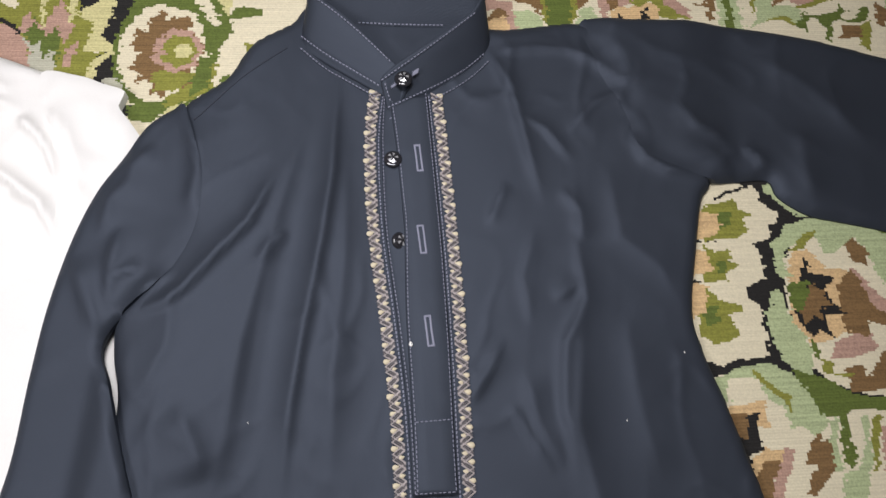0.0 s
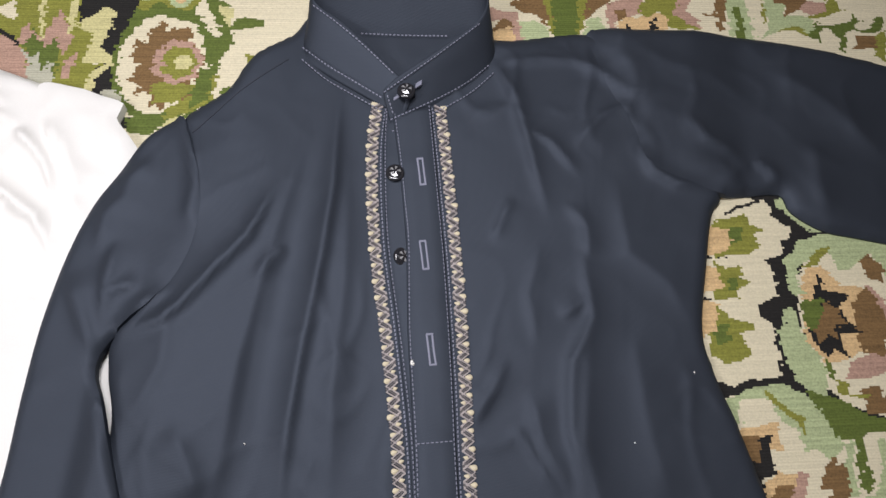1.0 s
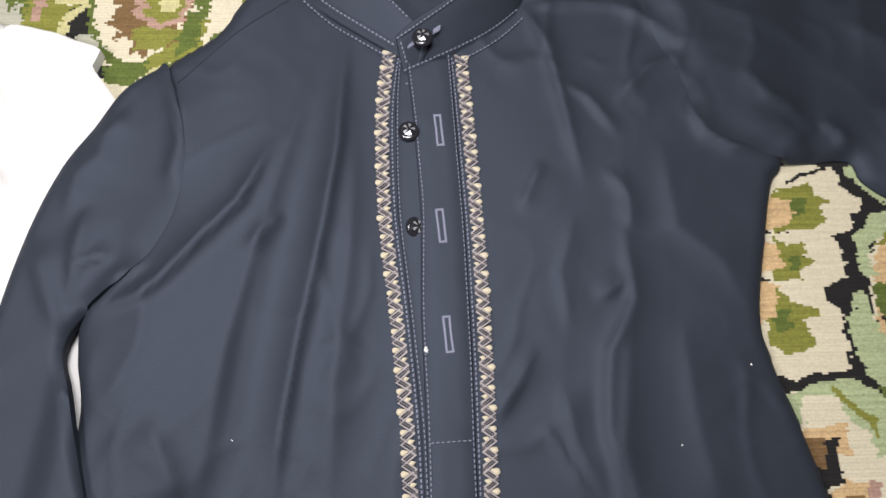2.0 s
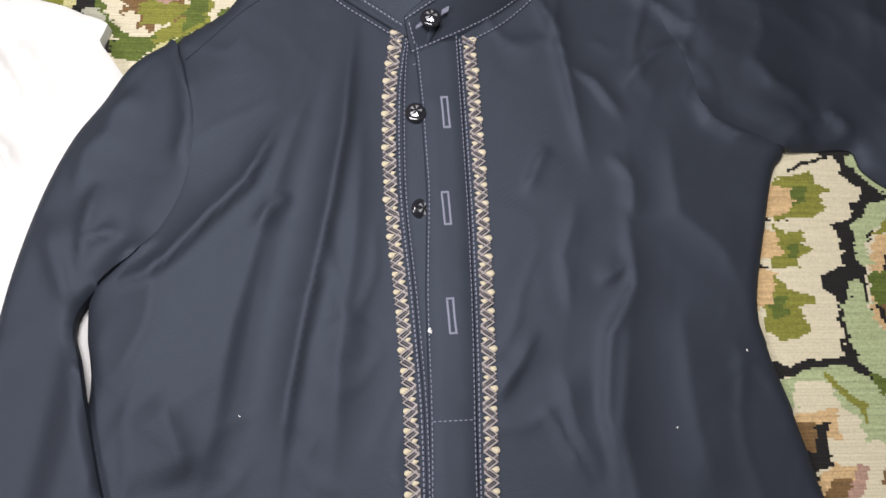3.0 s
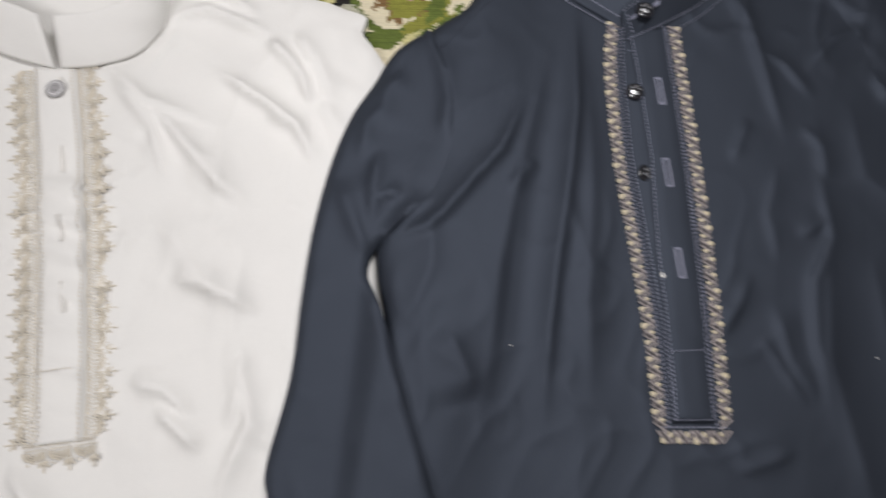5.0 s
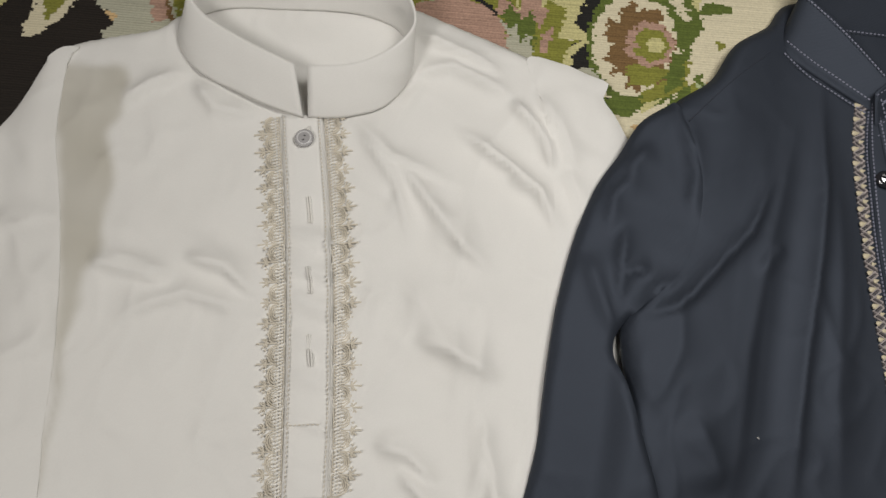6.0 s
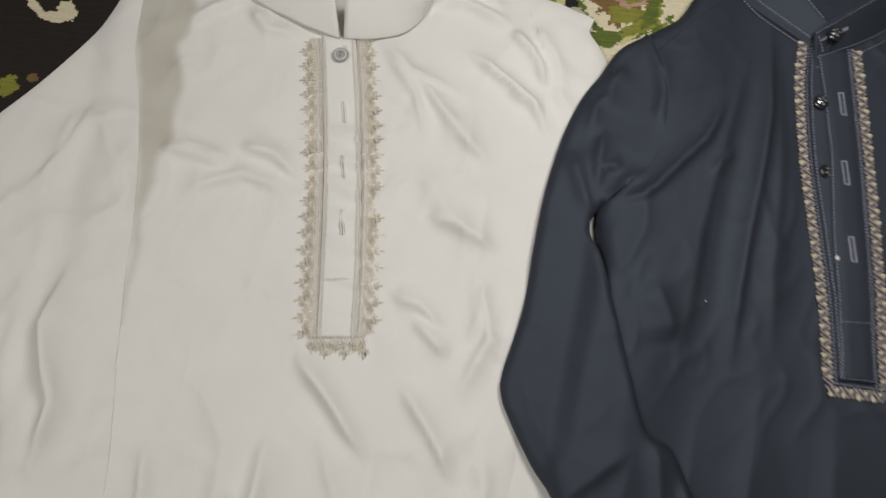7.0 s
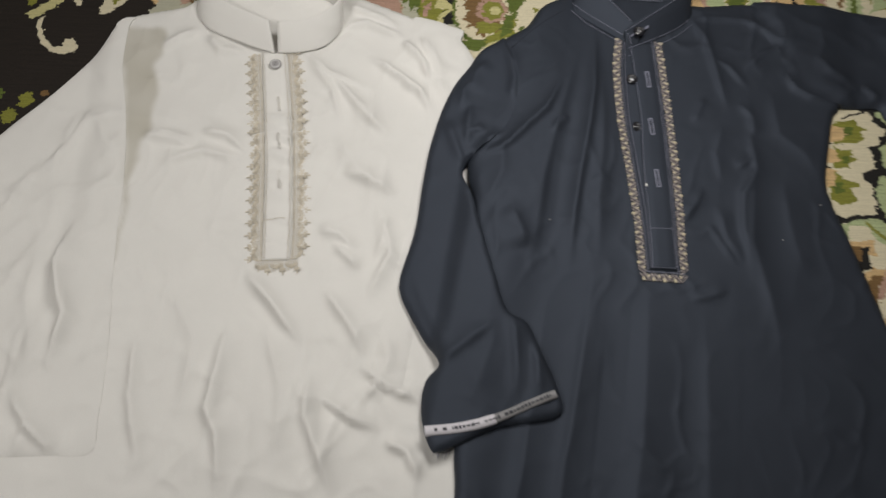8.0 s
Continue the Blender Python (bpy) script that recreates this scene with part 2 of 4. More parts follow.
def band(name, bottom, top, thick, mat, parent, label=""):
    """A stiff collar band between a lower and an upper 3D line."""
    a, b = curve(bottom, False, 0.003), curve(top, False, 0.003)
    k = 90
    def even(line):
        s = np.r_[0, np.cumsum(np.linalg.norm(np.diff(line, axis=0), axis=1))]
        t = np.linspace(0, s[-1], k)
        return np.column_stack([np.interp(t, s, line[:, c]) for c in range(3)])
    a, b = even(a), even(b)
    bm = bmesh.new()
    grid = []
    for i in range(k):
        along = Vector(a[min(i + 1, k - 1)] - a[max(i - 1, 0)])
        across = Vector(b[i] - a[i])
        out = along.cross(across).normalized() * thick / 2
        ring = []
        for s in (1, -1):
            for f in ((0, 0.06, 0.3, 0.6, 0.94, 1) if s > 0 else (1, 0.94, 0.6, 0.3, 0.06, 0)):
                belly = 0.4 if f in (0, 1) else 1
                ring.append(bm.verts.new(Vector(a[i]) + across * f + out * s * belly))
        grid.append(ring)
    m = len(grid[0])
    for r, q in zip(grid, grid[1:]):
        for j in range(m):
            bm.faces.new((r[j], r[(j + 1) % m], q[(j + 1) % m], q[j]))
    bm.faces.new(grid[0])
    bm.faces.new(grid[-1][::-1])
    bmesh.ops.recalc_face_normals(bm, faces=bm.faces[:])
    return part(name, bm, mat, parent, label)


def lathe(bm, profile, sides=24, facet=0.0):
    rings = []
    for k, (r, z) in enumerate(profile):
        turn = facet * k
        rings.append([bm.verts.new((r * math.cos(6.2832 * (i + turn) / sides), r * math.sin(6.2832 * (i + turn) / sides), z)) for i in range(sides)])
    for a, b in zip(rings, rings[1:]):
        for i in range(sides):
            bm.faces.new((a[i], a[(i + 1) % sides], b[(i + 1) % sides], b[i]))
    bm.faces.new(rings[-1])
    bm.faces.new(rings[0][::-1])
    bmesh.ops.recalc_face_normals(bm, faces=bm.faces[:])
    return bm


def thing(name, label, category, group=""):
    return tagged(new(name), label, category, group)


# ---- the room ----
def slab(name, x0, x1, y0, y1, z0, z1, mat, label):
    bm = bmesh.new()
    bmesh.ops.create_cube(bm, size=1.0, matrix=Matrix.Translation(((x0 + x1) / 2, (y0 + y1) / 2, (z0 + z1) / 2)) @ Matrix.Diagonal((x1 - x0, y1 - y0, z1 - z0, 1)))
    return tagged(part(name, bm, mat, None, label, smooth=False), kind="structure")


slab("floor", -2.4, 2.4, -2.4, 2.4, -0.12, -0.006, PLASTER, "plain pale floor under the woven cover")
slab("ceiling", -2.4, 2.4, -2.4, 2.4, 2.6, 2.7, PLASTER, "plain cream plaster ceiling")
slab("wall_north", -2.4, 2.4, 2.4, 2.5, -0.12, 2.7, PLASTER, "plain cream plaster wall")
slab("wall_south", -2.4, 2.4, -2.5, -2.4, -0.12, 2.7, PLASTER, "plain cream plaster wall")
slab("wall_west", -2.5, -2.4, -2.5, 2.5, -0.12, 2.7, PLASTER, "plain cream plaster wall")
slab("wall_east", 2.4, 2.5, -2.5, 2.5, -0.12, 2.7, PLASTER, "plain cream plaster wall")

# ---- the woven cover: every cell of the weave is a small face in its thread's colour ----
def cell_lines(lo, fine_lo, fine_hi, hi, fine):
    """Lines of the weave: fine where the cover lies bare, wide under the clothes and beyond."""
    return np.concatenate([np.arange(lo, fine_lo, 0.02), np.arange(fine_lo, fine_hi, fine), np.arange(fine_hi, hi, 0.02)])


LINE_U, LINE_V = cell_lines(-1.10, -0.78, 0.52, 0.84, 0.0018), cell_lines(-0.76, -0.20, 0.56, 0.78, 0.00125)
NU, NV = len(LINE_U) - 1, len(LINE_V) - 1
cu, cv = np.meshgrid((LINE_U[1:] + LINE_U[:-1]) / 2, (LINE_V[1:] + LINE_V[:-1]) / 2)
comb = np.random.default_rng(3)
row_shift = np.repeat(comb.random(NV // 2 + 1), 2)[:NV, None]
du = cu + 0.0030 * (row_shift - 0.5) + 0.0020 * (ripple(cu, cv, 0.009, 5) - 0.5)
dv = cv + 0.0022 * (ripple(cu, cv, 0.008, 6) - 0.5)
ground = ripple(cu, cv, 0.035, 1) + 0.5 * ripple(cu, cv, 0.012, 2)
PATTERN = np.select([ground > 1.05, ground > 0.9, ground > 0.72, ground > 0.6], [GREEN, OLIVE, SAGE, TAN], CREAM)


def patch(colour, *mm):
    """Weaves a filled shape, its corners in millimetres along and across the cover."""
    poly = np.array(mm, float).reshape(-1, 2) / 1000
    lo, hi = poly.min(0) - 0.008, poly.max(0) + 0.008
    i0, i1 = [int(np.clip(np.searchsorted(LINE_U, v), 0, NU)) for v in (lo[0], hi[0])]
    j0, j1 = [int(np.clip(np.searchsorted(LINE_V, v), 0, NV)) for v in (lo[1], hi[1])]
    view = PATTERN[j0:j1, i0:i1]
    view[inside(du[j0:j1, i0:i1], dv[j0:j1, i0:i1], poly)] = colour


def spot(colour, u, v, ru, rv, jag):
    """Weaves a round shape with a toothed rim."""
    x, y = (du - u / 1000) / (ru / 1000), (dv - v / 1000) / (rv / 1000)
    a = np.arctan2(y, x)
    PATTERN[np.hypot(x, y) < 1 + jag * (np.sign(np.sin(7 * a + 1)) * 0.6 + np.sin(15 * a) * 0.5)] = colour


# cream leaves, sage scrolls and the dark star flowers
patch(BLACK, 207, 256, 404, 254, 331, -8, 168, 2)
patch(CREAM, 289, 161, 305, 184, 347, 185, 379, 166, 351, 62, 302, 77, 290, 92, 285, 115, 286, 137)
patch(CREAM, 224, 84, 264, 89, 289, 67, 350, 60, 331, -8, 219, -1, 221, 64)
patch(SAGE, 284, 218, 294, 222, 322, 200, 326, 195, 307, 194, 295, 203)
patch(CREAM, 250, 225, 268, 220, 276, 219, 283, 213, 281, 206, 291, 198, 291, 192, 284, 189, 282, 177, 270, 174, 252, 173, 242, 178, 232, 177, 232, 202, 239, 226)
patch(BLACK, 248, 210, 273, 220, 273, 217, 250, 209)
patch(OLIVE, 237, 204, 262, 208, 265, 200, 274, 196, 266, 193, 269, 185, 257, 179, 242, 178, 234, 177)
patch(GREEN, 248, 198, 258, 199, 255, 188, 249, 186)
patch(TAN, 225, 200, 248, 198, 248, 187, 242, 181, 222, 179)
patch(CREAM, 240, 177, 272, 173, 273, 166, 274, 150, 262, 146, 258, 137, 244, 140, 238, 146, 217, 150, 221, 176)
patch(OLIVE, 234, 177, 240, 169, 251, 171, 251, 162, 258, 159, 248, 153, 248, 148, 229, 147)
patch(GREEN, 240, 162, 248, 163, 247, 154, 241, 153)
patch(TAN, 219, 175, 235, 169, 238, 156, 217, 151)
patch(CREAM, 232, 148, 243, 147, 260, 135, 267, 126, 265, 116, 267, 111, 264, 95, 244, 95, 232, 90, 222, 94, 208, 99, 216, 148)
patch(OLIVE, 230, 145, 237, 136, 252, 131, 252, 126, 244, 124, 248, 111, 230, 104, 221, 111, 222, 124)
patch(GREEN, 227, 130, 236, 132, 236, 121, 226, 117)
patch(TAN, 214, 149, 231, 145, 227, 126, 212, 122)
patch(CREAM, 297, 170, 316, 181, 333, 178, 350, 159, 371, 136, 359, 91, 318, 72, 300, 85, 291, 102, 286, 119, 291, 145)
patch(TAN, 296, 168, 308, 170, 321, 155, 339, 153, 327, 135, 337, 128, 326, 113, 311, 105, 297, 102, 286, 119, 289, 145)
patch(PINK, 338, 157, 343, 153, 352, 134, 369, 127, 364, 112, 340, 122, 336, 142)
patch(PINK, 313, 103, 338, 113, 343, 100, 323, 92, 308, 93)
patch(BROWN, 325, 144, 339, 155, 343, 144, 346, 128, 358, 121, 356, 112, 341, 117, 336, 107, 323, 109, 322, 124)
patch(BROWN, 334, 180, 345, 176, 354, 166, 350, 157, 340, 160, 336, 169)
patch(BROWN, 315, 86, 329, 88, 329, 80, 346, 96, 360, 95, 353, 70, 318, 71)
patch(SAGE, 295, 188, 309, 192, 330, 193, 351, 192, 384, 182, 373, 143, 359, 143, 352, 169, 345, 178, 328, 167, 319, 165, 321, 176, 311, 182, 302, 174, 291, 170, 289, 159, 295, 151, 285, 149, 282, 159, 284, 173)
patch(SAGE, 274, 139, 283, 143, 284, 128, 286, 119, 292, 108, 296, 98, 292, 81, 282, 84, 274, 94, 269, 109, 269, 124)
patch(OLIVE, 291, 169, 302, 173, 306, 181, 318, 183, 315, 179, 306, 171, 292, 168)
patch(BLACK, 306, 164, 307, 152, 325, 149, 314, 140, 317, 131, 328, 123, 310, 123, 313, 106, 304, 113, 297, 107, 292, 119, 290, 130, 296, 145)
patch(GREEN, 288, 145, 303, 147, 303, 134, 294, 126, 288, 130)
patch(BROWN, 306, 146, 311, 140, 316, 141, 312, 136, 316, 129, 308, 129, 308, 118, 302, 123, 296, 116, 294, 125)
patch(GREEN, 299, 110, 299, 102, 302, 93, 299, 91, 295, 100)
patch(OLIVE, 302, 93, 309, 89, 306, 83, 321, 82, 320, 79, 299, 83)
patch(SAGE, 347, 224, 393, 213, 385, 184, 358, 192)
patch(GREEN, 348, 189, 385, 185, 382, 175, 367, 180)
patch(CREAM, 292, 81, 318, 71, 315, 60, 296, 51, 289, 69)
patch(GREEN, 278, 86, 291, 83, 304, 77, 318, 70, 351, 63, 349, 57, 315, 60, 308, 56, 310, 31, 305, 21, 300, 26, 303, 55, 292, 53, 289, 65)
patch(CREAM, 315, 60, 349, 56, 331, -8, 299, -6, 314, 40)
patch(PINK, 331, 47, 347, 50, 341, 27, 326, 20)
patch(SAGE, 296, 51, 302, 55, 297, 22, 291, 20, 295, 41)
patch(CREAM, 277, 42, 295, 45, 293, 20, 305, 21, 299, -6, 266, -4)
patch(SAGE, 299, 20, 308, 21, 319, 40, 316, 54, 323, 56, 320, 30, 307, -6, 290, -6)
patch(OLIVE, 325, 53, 333, 55, 322, 21, 319, 21)
patch(CREAM, 232, 80, 253, 79, 264, 68, 275, 64, 272, 56, 262, 53, 262, 43, 277, 42, 280, 30, 264, -4, 232, -2, 252, 34, 256, 51, 257, 65, 231, 64)
patch(SAGE, 215, 80, 247, 90, 264, 91, 278, 84, 289, 69, 296, 51, 285, 42, 279, 50, 270, 48, 269, 62, 259, 68, 254, 81, 235, 82, 232, 68, 218, 70)
patch(OLIVE, 253, 87, 263, 76, 276, 68, 272, 56, 271, 66, 261, 74, 250, 85)
patch(TAN, 220, 62, 257, 68, 256, 51, 245, 51, 249, 38, 255, 36, 264, 36, 261, 28, 251, 30, 252, 22, 238, -3, 225, -2, 238, 31, 251, 38)
patch(BLACK, 236, 58, 254, 61, 246, 53, 248, 45, 250, 37, 239, 35, 238, 19, 233, 33, 231, 44, 226, 58)
patch(BROWN, 230, 59, 244, 60, 240, 44, 228, 46)
patch(BROWN, 287, 47, 289, 40, 295, 41, 293, 22, 277, 7, 271, 8, 281, 25, 274, 28)
patch(BROWN, 247, 30, 263, 29, 251, 19, 247, -3, 229, -2)
patch(PINK, 263, 37, 270, 35, 264, 24, 254, 6, 248, 6, 253, 20)
# cream ground with sprigs behind the collar and the shoulder
patch(CREAM, -102, 468, 485, 485, 436, 316, 260, 330, 77, 330, -94, 303)
patch(SAGE, 120, 364, 133, 366, 141, 356, 138, 344, 118, 344)
patch(PINK, 94, 379, 107, 374, 118, 374, 119, 356, 118, 343, 111, 343, 112, 367, 102, 366, 93, 364)
patch(BROWN, 94, 356, 105, 367, 115, 366, 113, 359, 101, 356)
patch(TAN, 90, 351, 110, 362, 114, 354, 111, 341, 89, 341)
patch(BROWN, 114, 379, 120, 395, 142, 395, 140, 359, 136, 366, 132, 371, 122, 374)
patch(GREEN, 137, 395, 174, 395, 163, 357, 159, 341, 145, 341, 143, 356)
patch(OLIVE, 137, 395, 145, 395, 144, 371, 145, 353, 142, 356)
patch(OLIVE, 166, 395, 175, 395, 171, 375, 164, 353, 162, 358)
patch(BROWN, 175, 395, 191, 392, 189, 384, 180, 377, 172, 368, 167, 366)
patch(SAGE, 171, 368, 179, 370, 185, 356, 183, 343, 162, 343)
patch(PINK, 187, 382, 215, 393, 214, 375, 203, 370, 194, 370, 191, 358, 187, 358, 185, 371)
patch(BROWN, 193, 375, 201, 377, 201, 369, 194, 367)
patch(TAN, 192, 358, 197, 369, 209, 370, 220, 375, 235, 370, 230, 358, 228, 345, 191, 345)
patch(OLIVE, 209, 377, 218, 386, 227, 393, 243, 393, 238, 372, 252, 365, 257, 359, 232, 360, 232, 370, 227, 375, 216, 370)
patch(BLACK, 198, 351, 199, 361, 201, 365, 203, 360, 202, 351)
patch(BLACK, 214, 348, 216, 360, 219, 363, 220, 368, 223, 369, 223, 357, 222, 348)
patch(PINK, 243, 393, 255, 393, 248, 376, 258, 367, 257, 360, 249, 364, 238, 372)
patch(OLIVE, 143, 438, 176, 442, 166, 408, 146, 406)
patch(BROWN, 218, 439, 253, 446, 241, 411, 221, 409)
patch(BROWN, 262, 374, 269, 372, 274, 397, 283, 397, 280, 376, 274, 358, 269, 360, 273, 370, 263, 371)
patch(SAGE, 283, 397, 295, 397, 298, 376, 298, 354, 295, 342, 279, 342, 280, 359, 281, 376)
patch(GREEN, 286, 379, 292, 379, 292, 355, 290, 342, 283, 342, 286, 359)
patch(CREAM, 297, 397, 310, 397, 309, 368, 302, 342, 296, 342, 300, 366)
patch(SAGE, 310, 397, 332, 398, 330, 382, 325, 373, 346, 371, 348, 354, 345, 351, 335, 361, 316, 357, 304, 352, 312, 366)
patch(OLIVE, 310, 397, 310, 387, 312, 375, 308, 363, 308, 371)
patch(BROWN, 323, 398, 351, 398, 346, 382, 338, 377, 326, 371, 330, 382, 320, 384)
patch(PINK, 347, 386, 362, 385, 364, 377, 347, 373, 339, 377)
patch(OLIVE, 363, 398, 371, 391, 373, 378, 362, 373, 344, 369, 345, 372, 361, 377)
patch(OLIVE, 320, 360, 335, 362, 345, 355, 344, 352, 334, 358, 320, 358)
patch(GREEN, 350, 368, 353, 363, 372, 365, 378, 368, 383, 376, 384, 368, 380, 361, 394, 361, 398, 371, 407, 372, 404, 363, 400, 358, 378, 359, 372, 356, 367, 336, 364, 342, 366, 353, 359, 361, 354, 361, 349, 347, 342, 352)
patch(BROWN, 381, 355, 397, 355, 394, 344, 374, 341)
patch(OLIVE, 397, 355, 406, 360, 399, 331, 391, 336)
patch(SAGE, 423, 381, 443, 385, 446, 362, 429, 336, 419, 343)
patch(BROWN, 414, 377, 423, 370, 417, 353, 410, 356)
patch(PINK, 457, 378, 472, 374, 461, 350, 451, 357)
patch(OLIVE, 336, 451, 380, 451, 366, 416, 334, 414)
# round rosette and the feathered leaves beside it
patch(OLIVE, -273, 384, -195, 385, -185, 278, -258, 278)
patch(BLACK, -195, 385, -153, 386, -167, 341, -163, 297, -153, 278, -176, 278, -189, 299, -176, 337, -195, 364)
patch(CREAM, -111, 387, -33, 388, -39, 359, -77, 317, -103, 297, -127, 267, -152, 267, -153, 286, -132, 297)
patch(CREAM, -253, 373, -239, 380, -237, 364, -245, 366)
patch(OLIVE, -203, 348, -176, 364, -185, 353, -190, 330, -177, 328, -183, 321, -187, 303, -206, 308, -204, 325, -201, 337)
patch(YELLOW, -195, 362, -177, 376, -170, 371, -174, 355, -178, 340, -168, 332, -171, 325, -179, 317, -183, 299, -189, 301, -183, 321, -175, 328, -190, 330, -185, 353, -194, 357)
patch(GREEN, -230, 348, -224, 357, -215, 343, -208, 350, -205, 337, -208, 310, -224, 325)
patch(PINK, -235, 345, -230, 361, -219, 345, -208, 373, -198, 348, -203, 334, -209, 350, -214, 342, -224, 355, -229, 345)
patch(PINK, -201, 332, -192, 339, -199, 317, -203, 317)
patch(YELLOW, -223, 380, -219, 380, -217, 350, -219, 348)
patch(YELLOW, -203, 380, -196, 381, -198, 355, -201, 350)
patch(PINK, -257, 350, -239, 348, -228, 330, -220, 312, -252, 312)
patch(BLACK, -251, 352, -239, 349, -233, 342, -235, 341, -241, 346, -250, 349)
patch(PALE, -224, 334, -221, 336, -217, 319, -214, 325, -209, 328, -207, 307, -224, 312)
spot(GREEN, -134, 327, 36, 48, 0.02)
spot(CREAM, -135, 328, 31, 40, 0.04)
patch(OLIVE, -122, 297, -116, 307, -108, 317, -98, 319, -101, 297, -114, 290, -139, 282, -139, 287)
spot(BROWN, -133, 328, 23, 32, 0.14)
patch(OLIVE, -144, 312, -126, 314, -111, 310, -125, 297, -140, 297)
spot(PINK, -126, 330, 17, 18, 0.06)
spot(OLIVE, -125, 329, 12, 13, 0.06)
spot(YELLOW, -122, 329, 6, 6, 0.05)
patch(GREEN, -111, 387, -91, 377, -92, 360, -82, 368, -67, 365, -69, 358, -90, 356, -88, 344, -97, 330, -106, 326, -109, 346, -97, 351)
patch(YELLOW, -100, 377, -87, 375, -93, 358)
patch(GREEN, -109, 326, -101, 314, -103, 299, -114, 293, -116, 303)
patch(OLIVE, -80, 337, -73, 336, -74, 330, -77, 328)
patch(GREEN, -95, 309, -89, 310, -91, 301, -95, 301)
patch(PALE, -175, 307, -166, 308, -161, 297, -174, 299)
patch(GREEN, -158, 286, -132, 290, -136, 273, -152, 274)
patch(YELLOW, -131, 284, -115, 289, -131, 275)
# dark brown border with cream scrolls
patch(DARK, -813, 442, -566, 400, -496, 312, -458, 102, -734, -34)
patch(CREAM, -619, 285, -615, 267, -606, 252, -593, 243, -580, 240, -569, 246, -568, 253, -574, 262, -582, 261, -585, 255, -583, 251, -594, 250, -605, 260, -612, 272, -613, 291)
patch(YELLOW, -633, 291, -618, 306, -608, 315, -595, 324, -598, 310, -612, 296, -626, 285)
patch(CREAM, -591, 322, -578, 323, -576, 306, -581, 306)
patch(CREAM, -557, 300, -554, 313, -552, 332, -531, 334, -538, 306, -549, 298)
patch(OLIVE, -551, 308, -550, 322, -542, 328, -543, 311)
patch(OLIVE, -640, 316, -629, 322, -625, 306, -632, 303)
spot(OLIVE, -606, 182, 8, 9, 0.1)
spot(OLIVE, -619, 162, 8, 9, 0.1)
spot(BROWN, -589, 192, 5, 4, 0.1)
spot(GREEN, -636, 188, 6, 7, 0.1)
patch(YELLOW, -581, 313, -570, 323, -573, 332, -585, 331)
patch(CREAM, -555, 299, -553, 297, -548, 297, -543, 301, -539, 304, -530, 312, -527, 321, -523, 334, -555, 331, -551, 309, -554, 301)
patch(OLIVE, -543, 309, -540, 309, -536, 318, -531, 324, -531, 333, -546, 331)
patch(PALE, -514, 338, -512, 329, -506, 323, -493, 320, -497, 311, -503, 304, -497, 292, -449, 296, -451, 317, -462, 342)
patch(PINK, -476, 341, -466, 342, -459, 320, -470, 315)
patch(BROWN, -467, 342, -462, 336, -453, 317, -458, 318)
patch(OLIVE, -462, 342, -436, 345, -432, 318, -450, 317)
patch(PINK, -304, 339, -293, 346, -263, 357, -247, 351, -233, 344, -226, 333, -226, 314, -271, 321, -303, 326)
patch(OLIVE, -314, 360, -295, 361, -279, 357, -291, 345, -304, 339, -312, 338)
patch(BLACK, -255, 356, -244, 355, -232, 344, -233, 343, -246, 352, -255, 354)
patch(PALE, -233, 344, -228, 339, -221, 329, -221, 338, -219, 337, -216, 322, -212, 330, -209, 329, -209, 314, -226, 314, -224, 328)


# stray threads of neighbouring colours
stray = comb.random(PATTERN.shape)
PATTERN = np.where((stray > 0.985), np.roll(PATTERN, 2, 1), PATTERN)

gu, gv = np.meshgrid(LINE_U, LINE_V)
gz = 0.0012 * (ripple(gu, gv, 0.12, 8) - 0.5) + 0.0007 * (ripple(gu, gv, 0.03, 9) - 0.5) - 0.0006
co = np.column_stack([gu.ravel(), gv.ravel(), gz.ravel()]).astype(np.float32)
corner = (np.arange(NV)[:, None] * (NU + 1) + np.arange(NU)[None, :]).ravel()
quads = np.column_stack([corner, corner + 1, corner + NU + 2, corner + NU + 1]).astype(np.int32)
weave = bpy.data.meshes.new("woven_cover")
weave.vertices.add(len(co))
weave.vertices.foreach_set("co", co.ravel())
weave.loops.add(quads.size)
weave.loops.foreach_set("vertex_index", quads.ravel())
weave.polygons.add(len(quads))
weave.polygons.foreach_set("loop_start", np.arange(0, quads.size, 4, dtype=np.int32))
for m in RUG_MATERIALS:
    weave.materials.append(m)
weave.polygons.foreach_set("material_index", PATTERN.ravel().astype(np.int32))
weave.update(calc_edges=True)
weave.validate()
cover = new("woven_cover", weave)
cover.matrix_basis = pose(0, 0, 0, 0, 0, 8)
tagged(cover, "tapestry cover woven with cream, green and pink flowers", "bedspread", kind="structure")

# ---- heights of the cloth ----
zero = lambda x, y: np.zeros_like(x)
under_navy = lambda x, y: 0.0095 * smooth(-0.065, -0.125, x)


def creases(x, y, scale, seed):
    """Thin crossing creases, stronger here and weaker there."""
    wx, wy = x + 0.5 * scale * ripple(x, y, scale, seed), y + 0.5 * scale * ripple(x, y, scale, seed + 1)
    a = 1 - np.abs(2 * ripple(wx * 1.5, wy * 0.7, scale, seed + 2) - 1)
    c = 1 - np.abs(2 * ripple(wx - 0.6 * wy, wy + 0.6 * wx, 0.7 * scale, seed + 3) - 1)
    where = smooth(0.35, 0.75, ripple(x, y, 2.2 * scale, seed + 4))
    return (0.0032 * a ** 5 + 0.0018 * c ** 5) * (0.25 + where)


